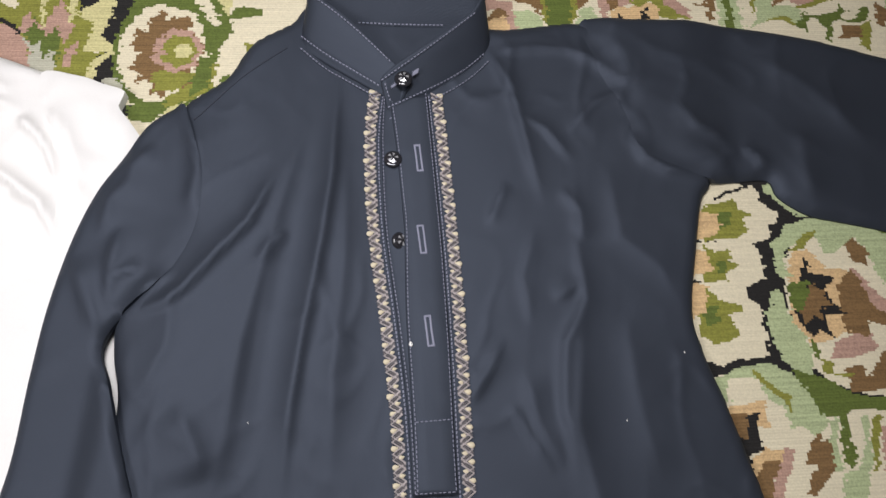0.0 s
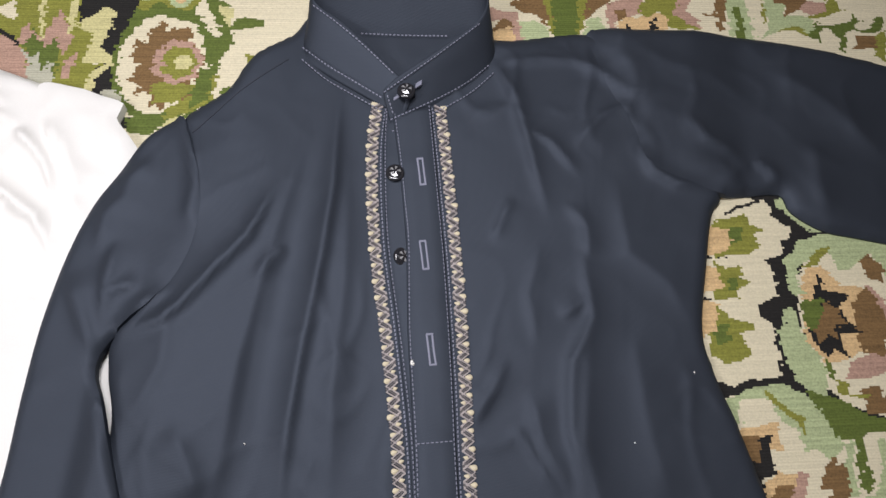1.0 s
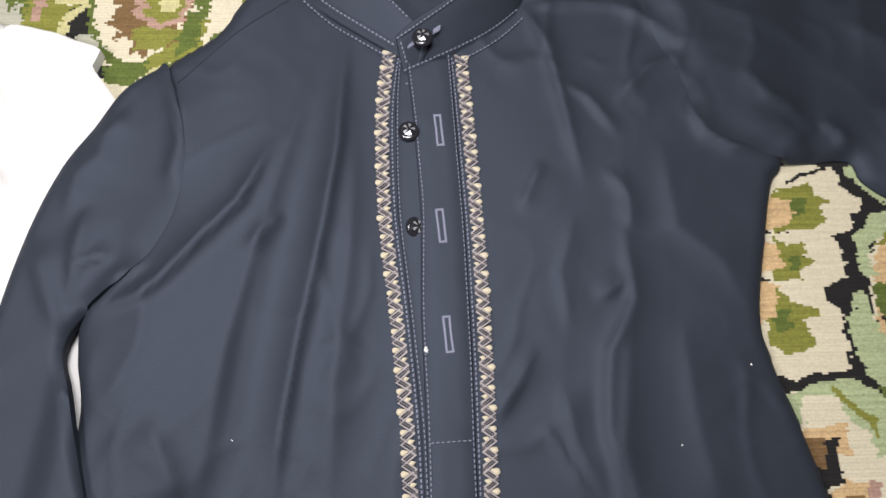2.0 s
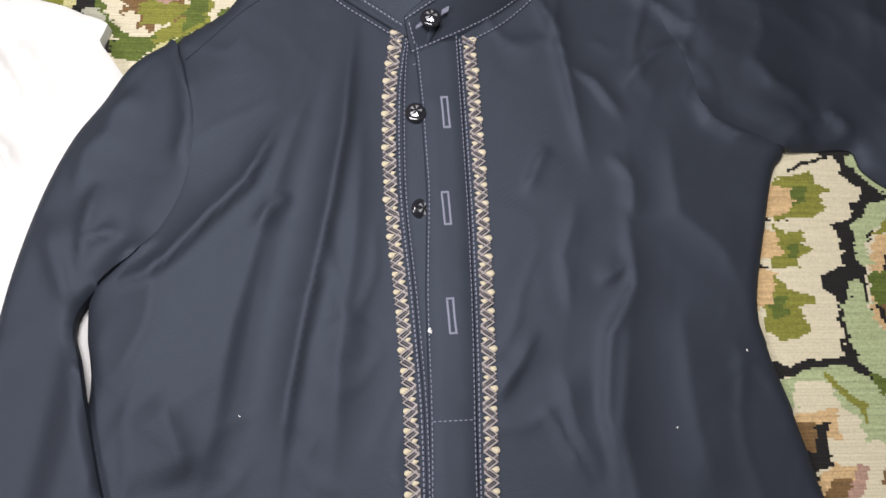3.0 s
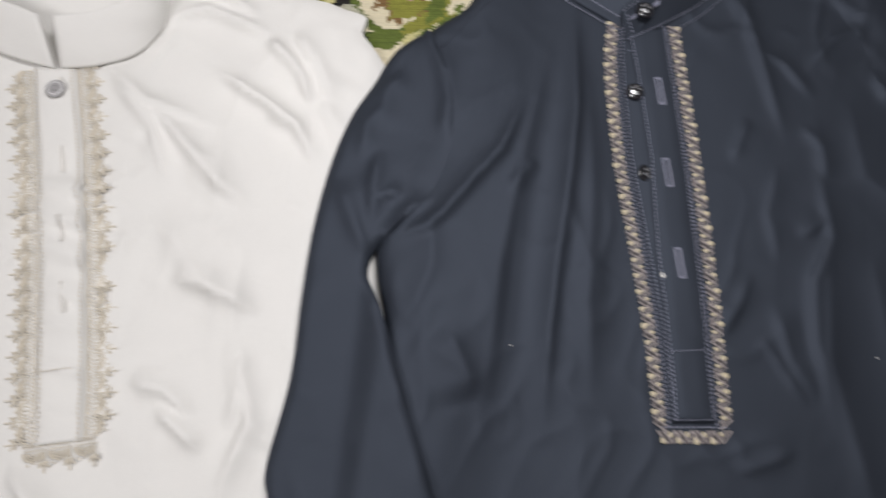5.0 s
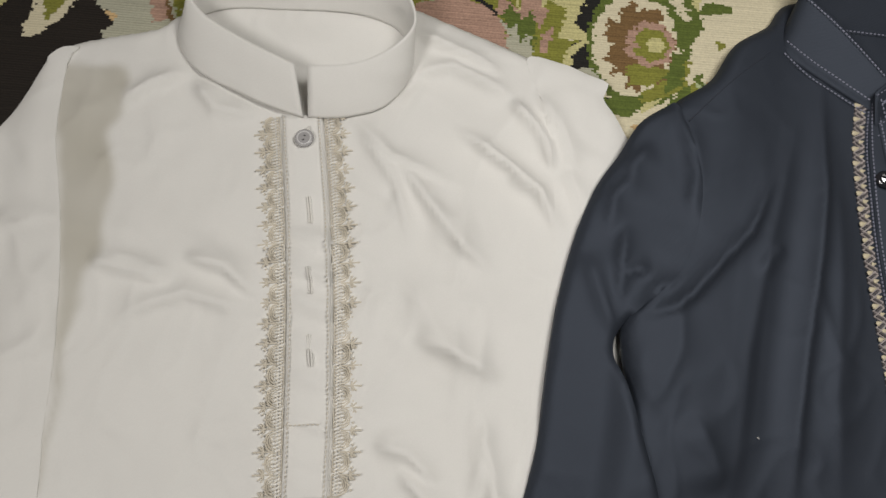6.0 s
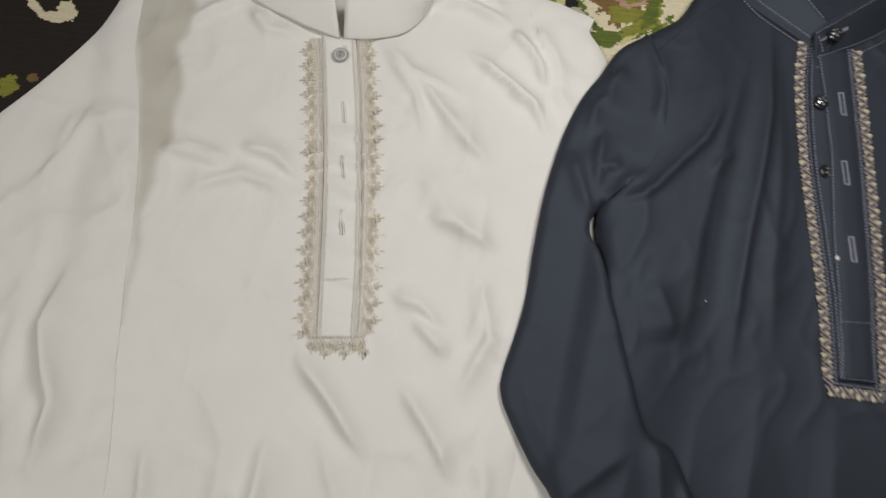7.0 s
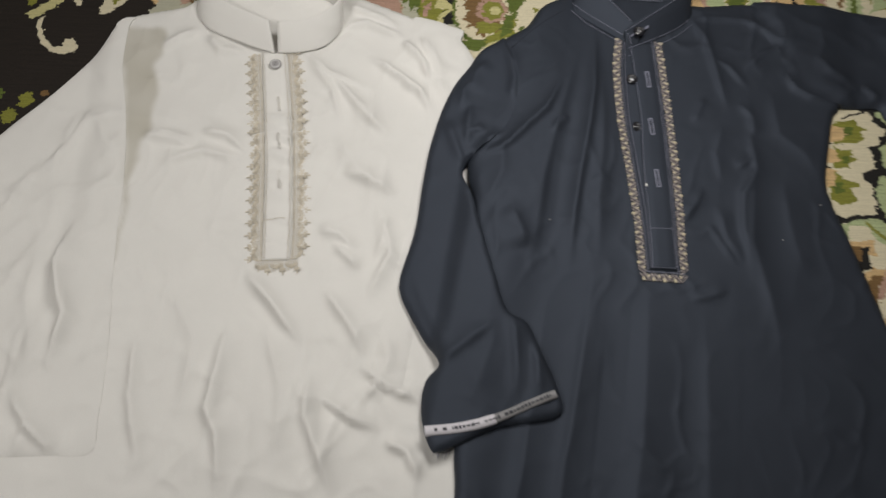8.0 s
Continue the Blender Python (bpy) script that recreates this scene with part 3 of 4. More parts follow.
def navy_height(x, y):
    z = (0.75 - 0.3 * smooth(0.04, 0.08, x)) * folds(x, y, NAVY_FOLDS, 1.15, 0.8)
    z += 0.003 * (ripple(x + 0.12 * y, y * 0.25, 0.06, 1) - 0.5)
    return z + 0.3 * creases(x, y, 0.04, 11)


def chain(width, height, *xy):
    """One fold along a bent line."""
    return [(tuple((xy[k], xy[k + 1]) for k in range(0, len(xy), 2)), width, height)]


navy_surface = lambda x, y: under_navy(x, y) + 0.009 + navy_height(x, y)
NAVY_FOLDS = [
    # drapes from the collar, creases fanning over the front and round the armholes
    *chain(0.007, 0.006, 0.050, 0.330, 0.066, 0.304, 0.073, 0.282, 0.081, 0.252, 0.090, 0.227),
    *chain(0.006, 0.005, 0.070, 0.283, 0.092, 0.274, 0.110, 0.255),
    *chain(0.006, 0.005, 0.053, 0.332, 0.081, 0.339, 0.105, 0.341, 0.125, 0.335, 0.145, 0.320, 0.171, 0.324),
    *chain(0.007, 0.004, 0.148, 0.312, 0.126, 0.301, 0.109, 0.274),
    *chain(0.007, 0.007, 0.155, 0.280, 0.162, 0.262, 0.179, 0.254, 0.198, 0.251),
    *chain(0.008, 0.005, 0.105, 0.229, 0.117, 0.216, 0.120, 0.192),
    *chain(0.006, 0.003, 0.066, 0.229, 0.058, 0.199),
    *chain(0.006, 0.005, -0.166, 0.106, -0.153, 0.116, -0.146, 0.130, -0.135, 0.140),
    *chain(0.0065, 0.006, -0.152, 0.112, -0.135, 0.120, -0.125, 0.132, -0.112, 0.154, -0.095, 0.179, -0.085, 0.212),
    *chain(0.014, 0.005, -0.143, 0.061, -0.137, 0.070, -0.130, 0.097, -0.133, 0.127),
    *chain(0.014, 0.006, -0.096, 0.024, -0.103, 0.041, -0.117, 0.060),
    *chain(0.01, 0.007, -0.052, 0.028, -0.054, 0.070, -0.053, 0.101, -0.049, 0.172, -0.048, 0.224, -0.053, 0.284),
    *chain(0.02, 0.008, -0.087, 0.026, -0.088, 0.103, -0.081, 0.185, -0.070, 0.264),
    *chain(0.018, 0.006, -0.024, 0.031, -0.032, 0.089, -0.034, 0.159, -0.042, 0.238),
    *chain(0.006, 0.004, 0.103, 0.152, 0.119, 0.163, 0.125, 0.170),
    *chain(0.009, 0.006, 0.117, 0.200, 0.122, 0.154, 0.111, 0.124, 0.110, 0.083, 0.120, 0.044),
    *chain(0.0055, 0.004, 0.079, 0.080, 0.092, 0.061, 0.104, 0.046),
    *chain(0.006, 0.004, 0.054, 0.082, 0.063, 0.102, 0.070, 0.120),
    *chain(0.012, 0.005, 0.139, 0.248, 0.147, 0.200, 0.173, 0.183, 0.187, 0.162),
    *chain(0.016, 0.005, 0.150, 0.143, 0.157, 0.094, 0.170, 0.049),
    *chain(0.006, 0.003, 0.087, 0.196, 0.081, 0.165, 0.089, 0.136),
    *chain(0.007, 0.004, -0.151, 0.249, -0.139, 0.229, -0.133, 0.210, -0.134, 0.186),
    *chain(0.006, 0.003, -0.072, 0.178, -0.081, 0.165, -0.086, 0.154),
    *chain(0.006, 0.004, 0.066, 0.000, 0.084, 0.009, 0.097, 0.016),
    *chain(0.01, 0.005, 0.086, 0.102, 0.095, 0.071, 0.110, 0.050),
    *chain(0.014, 0.007, 0.122, 0.140, 0.119, 0.074, 0.130, 0.037, 0.146, -0.027),
    # the skirt
    (0.02, 0.0, 0.03, -0.4, 0.026, 0.007), (-0.07, -0.03, -0.075, -0.4, 0.018, 0.008), (-0.03, 0.0, -0.04, -0.35, 0.012, 0.006), (0.08, -0.02, 0.10, -0.35, 0.016, 0.005),
]
SLEEVE_FOLDS = [
    *chain(0.006, 0.005, -0.171, 0.133, -0.160, 0.138, -0.152, 0.141),
    *chain(0.007, 0.005, -0.172, 0.165, -0.172, 0.140, -0.168, 0.109),
    *chain(0.009, 0.005, -0.194, 0.140, -0.183, 0.119, -0.169, 0.097),
    *chain(0.006, 0.005, -0.166, 0.106, -0.153, 0.116, -0.146, 0.130, -0.135, 0.140),
    *chain(0.008, 0.004, -0.172, 0.201, -0.182, 0.184, -0.182, 0.161),
    *chain(0.01, 0.004, -0.163, 0.222, -0.173, 0.209, -0.174, 0.181),
    *chain(0.006, 0.003, -0.144, 0.147, -0.136, 0.159, -0.132, 0.175),
    (-0.176, 0.150, -0.168, 0.105, 0.010, 0.004), (-0.195, -0.03, -0.150, -0.095, 0.010, 0.003), (-0.155, -0.103, -0.115, -0.060, 0.009, 0.004),
    (-0.098, -0.050, -0.085, -0.12, 0.010, 0.006), (-0.110, -0.06, -0.125, -0.13, 0.012, 0.003), (-0.078, -0.068, -0.064, -0.118, 0.008, 0.004),
]
RIGHT_SLEEVE_FOLDS = [
    *chain(0.007, 0.005, 0.188, 0.307, 0.200, 0.291, 0.226, 0.281),
    *chain(0.006, 0.006, 0.234, 0.279, 0.246, 0.273, 0.250, 0.264),
    *chain(0.018, 0.007, 0.252, 0.359, 0.289, 0.334, 0.312, 0.312, 0.331, 0.292),
    *chain(0.014, 0.006, 0.278, 0.299, 0.278, 0.272, 0.283, 0.246),
    *chain(0.006, 0.004, 0.175, 0.265, 0.199, 0.266, 0.223, 0.272),
    *chain(0.007, 0.004, 0.214, 0.257, 0.223, 0.272, 0.236, 0.278),
    *chain(0.012, 0.004, 0.172, 0.348, 0.206, 0.343, 0.238, 0.324),
    *chain(0.006, 0.005, 0.198, 0.249, 0.215, 0.263, 0.219, 0.271),
]


def white_height(x, y):
    z = 1.25 * folds(x, y, WHITE_FOLDS, 1.2)
    z += 0.8 * creases(x, y, 0.06, 21) + 0.35 * creases(x, y, 0.03, 31)
    return z * smooth(-0.165, -0.215, x + 0.25 * np.clip(y, -9, 0))


WHITE_FOLDS = [
    # creases of the chest and the shoulder
    *chain(0.006, 0.004, -0.321, 0.245, -0.300, 0.254, -0.275, 0.247, -0.257, 0.243),
    *chain(0.0045, 0.005, -0.257, 0.239, -0.241, 0.226, -0.229, 0.212, -0.221, 0.198),
    *chain(0.0045, 0.005, -0.285, 0.209, -0.275, 0.205, -0.249, 0.191, -0.229, 0.180, -0.212, 0.157),
    *chain(0.004, 0.004, -0.248, 0.186, -0.232, 0.179, -0.217, 0.173),
    *chain(0.006, 0.004, -0.239, 0.247, -0.219, 0.222, -0.210, 0.200),
    *chain(0.006, 0.004, -0.328, 0.274, -0.291, 0.265, -0.265, 0.254),
    *chain(0.006, 0.003, -0.353, 0.202, -0.325, 0.182, -0.298, 0.176, -0.282, 0.172),
    *chain(0.0075, 0.0045, -0.321, 0.179, -0.293, 0.153, -0.267, 0.133, -0.250, 0.123),
    *chain(0.007, 0.004, -0.281, 0.070, -0.260, 0.067, -0.231, 0.058),
    *chain(0.005, 0.0035, -0.480, 0.079, -0.454, 0.079, -0.436, 0.075),
    *chain(0.006, 0.0045, -0.432, 0.090, -0.406, 0.087, -0.384, 0.076),
    *chain(0.0065, 0.0035, -0.458, 0.046, -0.443, 0.058, -0.425, 0.069, -0.400, 0.066, -0.384, 0.066),
    *chain(0.005, 0.003, -0.504, 0.179, -0.489, 0.197, -0.471, 0.212),
    *chain(0.006, 0.0035, -0.462, 0.204, -0.444, 0.189, -0.420, 0.190),
    *chain(0.007, 0.004, -0.292, 0.005, -0.273, 0.003, -0.254, -0.009),
    *chain(0.014, 0.004, -0.296, 0.111, -0.277, 0.083, -0.246, 0.052),
    *chain(0.006, 0.003, -0.347, 0.193, -0.317, 0.164, -0.303, 0.132),
    *chain(0.005, 0.003, -0.214, 0.199, -0.203, 0.182, -0.195, 0.164),
    *chain(0.007, 0.003, -0.233, 0.034, -0.231, 0.009, -0.234, -0.011),
    # folds fanning down the skirt
    *chain(0.008, 0.006, -0.345, -0.053, -0.311, -0.080, -0.284, -0.102),
    *chain(0.01, 0.006, -0.348, -0.106, -0.347, -0.143, -0.347, -0.179, -0.331, -0.198, -0.316, -0.246),
    *chain(0.01, 0.006, -0.266, -0.131, -0.261, -0.170, -0.245, -0.196, -0.226, -0.225),
    *chain(0.006, 0.005, -0.257, -0.149, -0.223, -0.163, -0.200, -0.167),
    *chain(0.008, 0.005, -0.272, -0.053, -0.247, -0.079, -0.224, -0.104),
    *chain(0.006, 0.005, -0.223, -0.118, -0.195, -0.133, -0.166, -0.138),
    *chain(0.006, 0.005, -0.190, -0.177, -0.170, -0.182, -0.157, -0.201),
    *chain(0.006, 0.004, -0.275, -0.008, -0.246, -0.026),
    *chain(0.007, 0.004, -0.234, 0.031, -0.221, -0.006, -0.231, -0.048),
    *chain(0.012, 0.005, -0.316, -0.098, -0.288, -0.145, -0.278, -0.202),
    *chain(0.006, 0.004, -0.488, 0.074, -0.456, 0.073, -0.434, 0.070),
    *chain(0.014, 0.004, -0.406, -0.082, -0.378, -0.120, -0.369, -0.180),
    *chain(0.008, 0.004, -0.427, -0.129, -0.415, -0.179, -0.389, -0.232),
    *chain(0.006, 0.004, -0.209, -0.088, -0.200, -0.108, -0.213, -0.141),
]
WHITE_SLEEVE_FOLDS = [
    *chain(0.009, 0.007, -0.523, -0.035, -0.521, -0.075, -0.494, -0.121, -0.495, -0.163),
    *chain(0.007, 0.005, -0.514, -0.197, -0.487, -0.221, -0.461, -0.236),
    *chain(0.008, 0.003, -0.552, 0.095, -0.563, 0.046, -0.580, 0.016),
    *chain(0.012, 0.004, -0.550, -0.058, -0.541, -0.107, -0.512, -0.166),
]
white_sleeve_height = lambda x, y: 1.3 * folds(x, y, WHITE_SLEEVE_FOLDS, 1.15) + 0.003 * (ripple(x, y, 0.06, 2) - 0.5) + creases(x, y, 0.05, 41)
white_right_height = lambda x, y: 0.5 * white_height(x, y)

# ---- the white kurta ----
white = thing("white_kurta", "white cotton kurta with beige embroidered placket, creased, laid flat", "kurta", "kurtas laid side by side")
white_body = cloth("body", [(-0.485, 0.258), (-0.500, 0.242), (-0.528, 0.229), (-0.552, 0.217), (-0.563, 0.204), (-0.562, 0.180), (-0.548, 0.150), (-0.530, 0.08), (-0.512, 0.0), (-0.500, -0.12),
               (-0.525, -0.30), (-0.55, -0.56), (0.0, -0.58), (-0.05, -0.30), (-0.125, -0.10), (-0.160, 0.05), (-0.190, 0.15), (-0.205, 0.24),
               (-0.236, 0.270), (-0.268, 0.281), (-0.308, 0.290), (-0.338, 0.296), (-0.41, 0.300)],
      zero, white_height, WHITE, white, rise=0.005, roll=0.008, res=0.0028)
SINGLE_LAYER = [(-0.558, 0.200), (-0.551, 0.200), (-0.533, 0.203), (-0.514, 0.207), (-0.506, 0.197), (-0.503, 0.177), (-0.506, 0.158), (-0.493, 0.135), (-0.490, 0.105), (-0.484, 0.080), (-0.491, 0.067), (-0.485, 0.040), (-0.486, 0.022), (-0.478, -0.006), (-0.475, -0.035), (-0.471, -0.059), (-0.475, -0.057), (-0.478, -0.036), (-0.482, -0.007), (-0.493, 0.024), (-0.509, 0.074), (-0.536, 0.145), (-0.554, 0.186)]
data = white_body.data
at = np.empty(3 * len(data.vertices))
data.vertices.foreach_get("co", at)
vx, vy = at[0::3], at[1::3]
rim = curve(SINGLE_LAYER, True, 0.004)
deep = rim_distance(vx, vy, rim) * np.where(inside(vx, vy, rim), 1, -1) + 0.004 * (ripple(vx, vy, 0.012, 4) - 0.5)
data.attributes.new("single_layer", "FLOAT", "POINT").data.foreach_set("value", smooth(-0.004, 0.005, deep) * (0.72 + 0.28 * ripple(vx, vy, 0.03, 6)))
cloth("sleeve", [(-0.252, 0.274), (-0.238, 0.244), (-0.224, 0.205), (-0.216, 0.170), (-0.212, 0.125), (-0.209, 0.05), (-0.213, -0.05), (-0.216, -0.132),
                 (-0.190, -0.139), (-0.150, -0.143), (-0.125, -0.10), (-0.118, 0.0), (-0.125, 0.12), (-0.150, 0.205), (-0.176, 0.233), (-0.187, 0.245),
                 (-0.197, 0.256), (-0.195, 0.267), (-0.210, 0.271), (-0.228, 0.275)],
      lambda x, y: 0.006 * smooth(-0.17, -0.19, x) + white_height(x, y) * 0.5, white_right_height, WHITE, white, "creased white sleeve tucked under the navy one", rise=0.0015, lift=0.0008, roll=0.004, foot_z=0.0,
      seam=[(-0.252, 0.274), (-0.238, 0.244), (-0.224, 0.205), (-0.216, 0.170), (-0.212, 0.125), (-0.209, 0.05), (-0.213, -0.05)], onto=lambda x, y: 0.007 + white_height(x, y))
cloth("sleeve", [(-0.545, 0.213), (-0.561, 0.204), (-0.573, 0.165), (-0.599, 0.110), (-0.633, 0.051), (-0.672, -0.03), (-0.69, -0.12), (-0.66, -0.275),
                 (-0.600, -0.268), (-0.504, -0.248), (-0.468, -0.240), (-0.432, -0.231), (-0.436, -0.20), (-0.448, -0.143), (-0.473, -0.054), (-0.495, 0.034),
                 (-0.516, 0.097), (-0.538, 0.150), (-0.548, 0.200)],
      lambda x, y: (0.0071 + white_height(x, y)) * smooth(-0.03, 0.0, x - np.interp(y, [-0.3, -0.12, 0.0, 0.08, 0.15, 0.21], [-0.525, -0.500, -0.512, -0.530, -0.548, -0.556])), white_sleeve_height, WHITE, white, "white sleeve laid straight down beside the body", rise=0.0007, lift=0.0003, roll=0.003, res=0.0035,
      seam=[(-0.561, 0.204), (-0.545, 0.213), (-0.549, 0.200)], onto=lambda x, y: 0.0085 + white_height(x, y))

band("collar", [(-0.3835, 0.197, 0.010), (-0.360, 0.202, 0.011), (-0.336, 0.217, 0.010), (-0.326, 0.245, 0.009), (-0.338, 0.272, 0.008), (-0.37, 0.280, 0.008), (-0.42, 0.272, 0.008),
                (-0.462, 0.262, 0.008), (-0.484, 0.240, 0.009), (-0.466, 0.215, 0.010), (-0.430, 0.203, 0.011), (-0.4065, 0.198, 0.011), (-0.3865, 0.196, 0.010)],
     [(-0.388, 0.223, 0.030), (-0.360, 0.230, 0.032), (-0.338, 0.246, 0.034), (-0.328, 0.268, 0.036), (-0.345, 0.292, 0.038), (-0.38, 0.300, 0.036), (-0.425, 0.292, 0.034),
      (-0.468, 0.276, 0.034), (-0.476, 0.258, 0.034), (-0.462, 0.243, 0.032), (-0.43, 0.231, 0.031), (-0.41, 0.226, 0.030), (-0.3965, 0.222, 0.030)],
     0.0022, WHITE, white, "open white stand-up collar")

def flap(name, left, right, z, mat, parent, label=""):
    """A raised flat strip between two 2D edge lines."""
    k = 70
    bm = bmesh.new()
    rows = []
    for i in range(k + 1):
        t = i / k
        a = [np.interp(t, np.linspace(0, 1, len(left)), [p[c] for p in left]) for c in (0, 1)]
        b = [np.interp(t, np.linspace(0, 1, len(right)), [p[c] for p in right]) for c in (0, 1)]
        row = []
        for f, drop in ((0, 0.004), (0.0, 0.0), (0.04, -0.0006), (0.35, -0.0009), (0.65, -0.0008), (0.96, -0.0006), (1.0, 0.0), (1.0, 0.004)):
            x, y = a[0] + (b[0] - a[0]) * f, a[1] + (b[1] - a[1]) * f
            wave = 0.0007 * float(ripple(np.array(x), np.array(y), 0.02, 7))
            row.append(bm.verts.new((x, y, z(x, y) - drop + wave)))
        rows.append(row)
    for r, q in zip(rows, rows[1:]):
        for j in range(len(r) - 1):
            bm.faces.new((r[j], r[j + 1], q[j + 1], q[j]))
    for r in (rows[0], rows[-1]):
        bm.faces.new(r)
    bmesh.ops.recalc_face_normals(bm, faces=bm.faces[:])
    return part(name, bm, mat, parent, label)


white_top = lambda x, y: 0.0072 + float(white_height(np.array([x]), np.array([y]))[0])
W_LEFT, W_RIGHT = [(-0.401, 0.196), (-0.370, 0.097), (-0.348, 0.012), (-0.337, -0.035)], [(-0.375, 0.200), (-0.344, 0.103), (-0.322, 0.019), (-0.312, -0.029)]
PUCKERS = [(-0.372, 0.118, -0.342, 0.116, 0.0045, 0.0030), (-0.368, 0.099, -0.338, 0.092, 0.0050, 0.0034), (-0.362, 0.080, -0.333, 0.070, 0.0050, 0.0034), (-0.356, 0.056, -0.326, 0.050, 0.0045, 0.0022),
           (-0.352, 0.034, -0.322, 0.030, 0.0040, 0.0020), (-0.346, 0.010, -0.318, 0.006, 0.0040, 0.0024), (-0.341, -0.012, -0.314, -0.014, 0.004, 0.0012)]
placket_top = lambda x, y: white_top(x, y) + 0.0012 + float(folds(np.array([x]), np.array([y]), PUCKERS, 1.5)[0])
placket = flap("placket", W_LEFT, W_RIGHT, lambda x, y: placket_top(x, y), WHITE, white, "white button placket, puckered across")

# embroidery of the white kurta: one scallop with its sprig, repeated
def scallop_mesh():
    """Twin crescents with a dotted edge, a knot and a three-armed sprig."""
    bm = bmesh.new()
    for grow, width in ((1.0, 0.0009), (0.74, 0.0008), (0.46, 0.0008)):
        ribbon(bm, [(0.0046 + 0.0044 * grow * math.sin(a), 0.0056 * grow * math.cos(a), 0.0004) for a in np.linspace(math.pi * 1.05, -0.15, 9)], width, 0.0005, 0.0005)
    for x, y in ((0.0052, 0.0), (0.0082, 0.0036), (0.0082, -0.0036), (0.0108, 0.0030), (0.0108, -0.0030), (0.0098, 0.0)):
        ribbon(bm, [(x - 0.0006, y, 0.0004), (x, y + 0.0001, 0.0008), (x + 0.0006, y, 0.0004)], 0.0012, 0.0005, 0.0004)
    for ang, l in ((0.0, 0.0062), (0.75, 0.0042), (-0.75, 0.0042), (1.45, 0.0026), (-1.45, 0.0026)):
        ribbon(bm, [(0.0098, 0.0056, 0.0004), (0.0098 + l * 0.6 * math.cos(ang), 0.0056 + l * 0.6 * math.sin(ang), 0.0007), (0.0098 + l * math.cos(ang), 0.0056 + l * math.sin(ang), 0.0004)], 0.0010, 0.0005, 0.0006)
    ribbon(bm, [(0.0040, 0.0056, 0.0004), (0.0100, 0.0056, 0.0004)], 0.0009, 0.0005, 0.0005)
    for k in range(6):
        y = -0.0052 + 0.00208 * k
        ribbon(bm, [(0.0004, y, 0.0005), (0.0014, y + 0.0003, 0.0007)], 0.0011, 0.0005, 0.0005)
        ribbon(bm, [(0.0026, y + 0.0010, 0.0005), (0.0036, y + 0.0010, 0.0006)], 0.0010, 0.0005, 0.0005)
    ribbon(bm, [(-0.0004, -0.0058, 0.0003), (-0.0004, 0.0058, 0.0003)], 0.0006, 0.0005, 0.0003)
    data = bpy.data.meshes.new("embroidered_scallop")
    for f in bm.faces:
        f.smooth = True
    bm.to_mesh(data)
    bm.free()
    return data


SCALLOP = scallop_mesh()


def row_of(name, data, mat, parent, line, pitch, side, top, label=""):
    """Repeats a motif along a line, facing the given side of it."""
    line = curve(line, False, 0.002)
    s = np.r_[0, np.cumsum(np.linalg.norm(np.diff(line, axis=0), axis=1))]
    count = int(round(s[-1] / pitch))
    for k in range(count):
        a = (k + 0.5) * s[-1] / count
        x, y = [float(np.interp(a, s, line[:, c])) for c in (0, 1)]
        x1, y1 = [float(np.interp(min(a + 0.004, s[-1]), s, line[:, c])) for c in (0, 1)]
        x0, y0 = [float(np.interp(max(a - 0.004, 0), s, line[:, c])) for c in (0, 1)]
        angle = math.atan2(y1 - y0, x1 - x0)
        yaw = angle + (math.pi / 2 if side > 0 else -math.pi / 2)
        m = Matrix.Translation((x, y, top(x, y))) @ Matrix.Rotation(yaw, 4, "Z") @ Matrix.Diagonal((1, random.uniform(0.94, 1.06), 1, 1))
        shared(name, data, mat, parent, label if k == 0 else "", m)


row_of("embroidered_scallop", SCALLOP, IVORY_THREAD, white, [(-0.403, 0.194), (-0.372, 0.097), (-0.350, 0.012), (-0.338, -0.034)], 0.0125, -1, lambda x, y: white_top(x, y) + 0.0006)
row_of("embroidered_scallop", SCALLOP, IVORY_THREAD, white, [(-0.373, 0.200), (-0.342, 0.103), (-0.320, 0.019), (-0.310, -0.027)], 0.0125, 1, lambda x, y: white_top(x, y) + 0.0006)
row_of("embroidered_scallop", SCALLOP, IVORY_THREAD, white, [(-0.344, -0.037), (-0.304, -0.026)], 0.0125, -1, lambda x, y: white_top(x, y) + 0.0006)

w_top = lambda x, y: placket_top(x, y) + 0.0022
for y0, x0, y1, x1 in ((0.144, -0.369, 0.127, -0.363), (0.098, -0.356, 0.083, -0.351), (0.059, -0.346, 0.041, -0.340)):
    bm = bmesh.new()
    for off in (-0.0008, 0.0008):
        ribbon(bm, [(x0 + off, y0, w_top(x0, y0)), ((x0 + x1) / 2 + off, (y0 + y1) / 2, w_top((x0 + x1) / 2, (y0 + y1) / 2)), (x1 + off, y1, w_top(x1, y1))], 0.0009, 0.001, 0.0005)
    part("buttonhole", bm, WHITE_THREAD, white)
bm = bmesh.new()
dashes(bm, [(-0.346, 0.005), (-0.325, 0.010)], w_top)
dashes(bm, [(-0.399, 0.194), (-0.368, 0.097), (-0.346, 0.012), (-0.335, -0.034)], w_top)
dashes(bm, [(-0.377, 0.199), (-0.346, 0.103), (-0.324, 0.019), (-0.314, -0.029)], w_top)
part("stitching", bm, IVORY_THREAD, white)


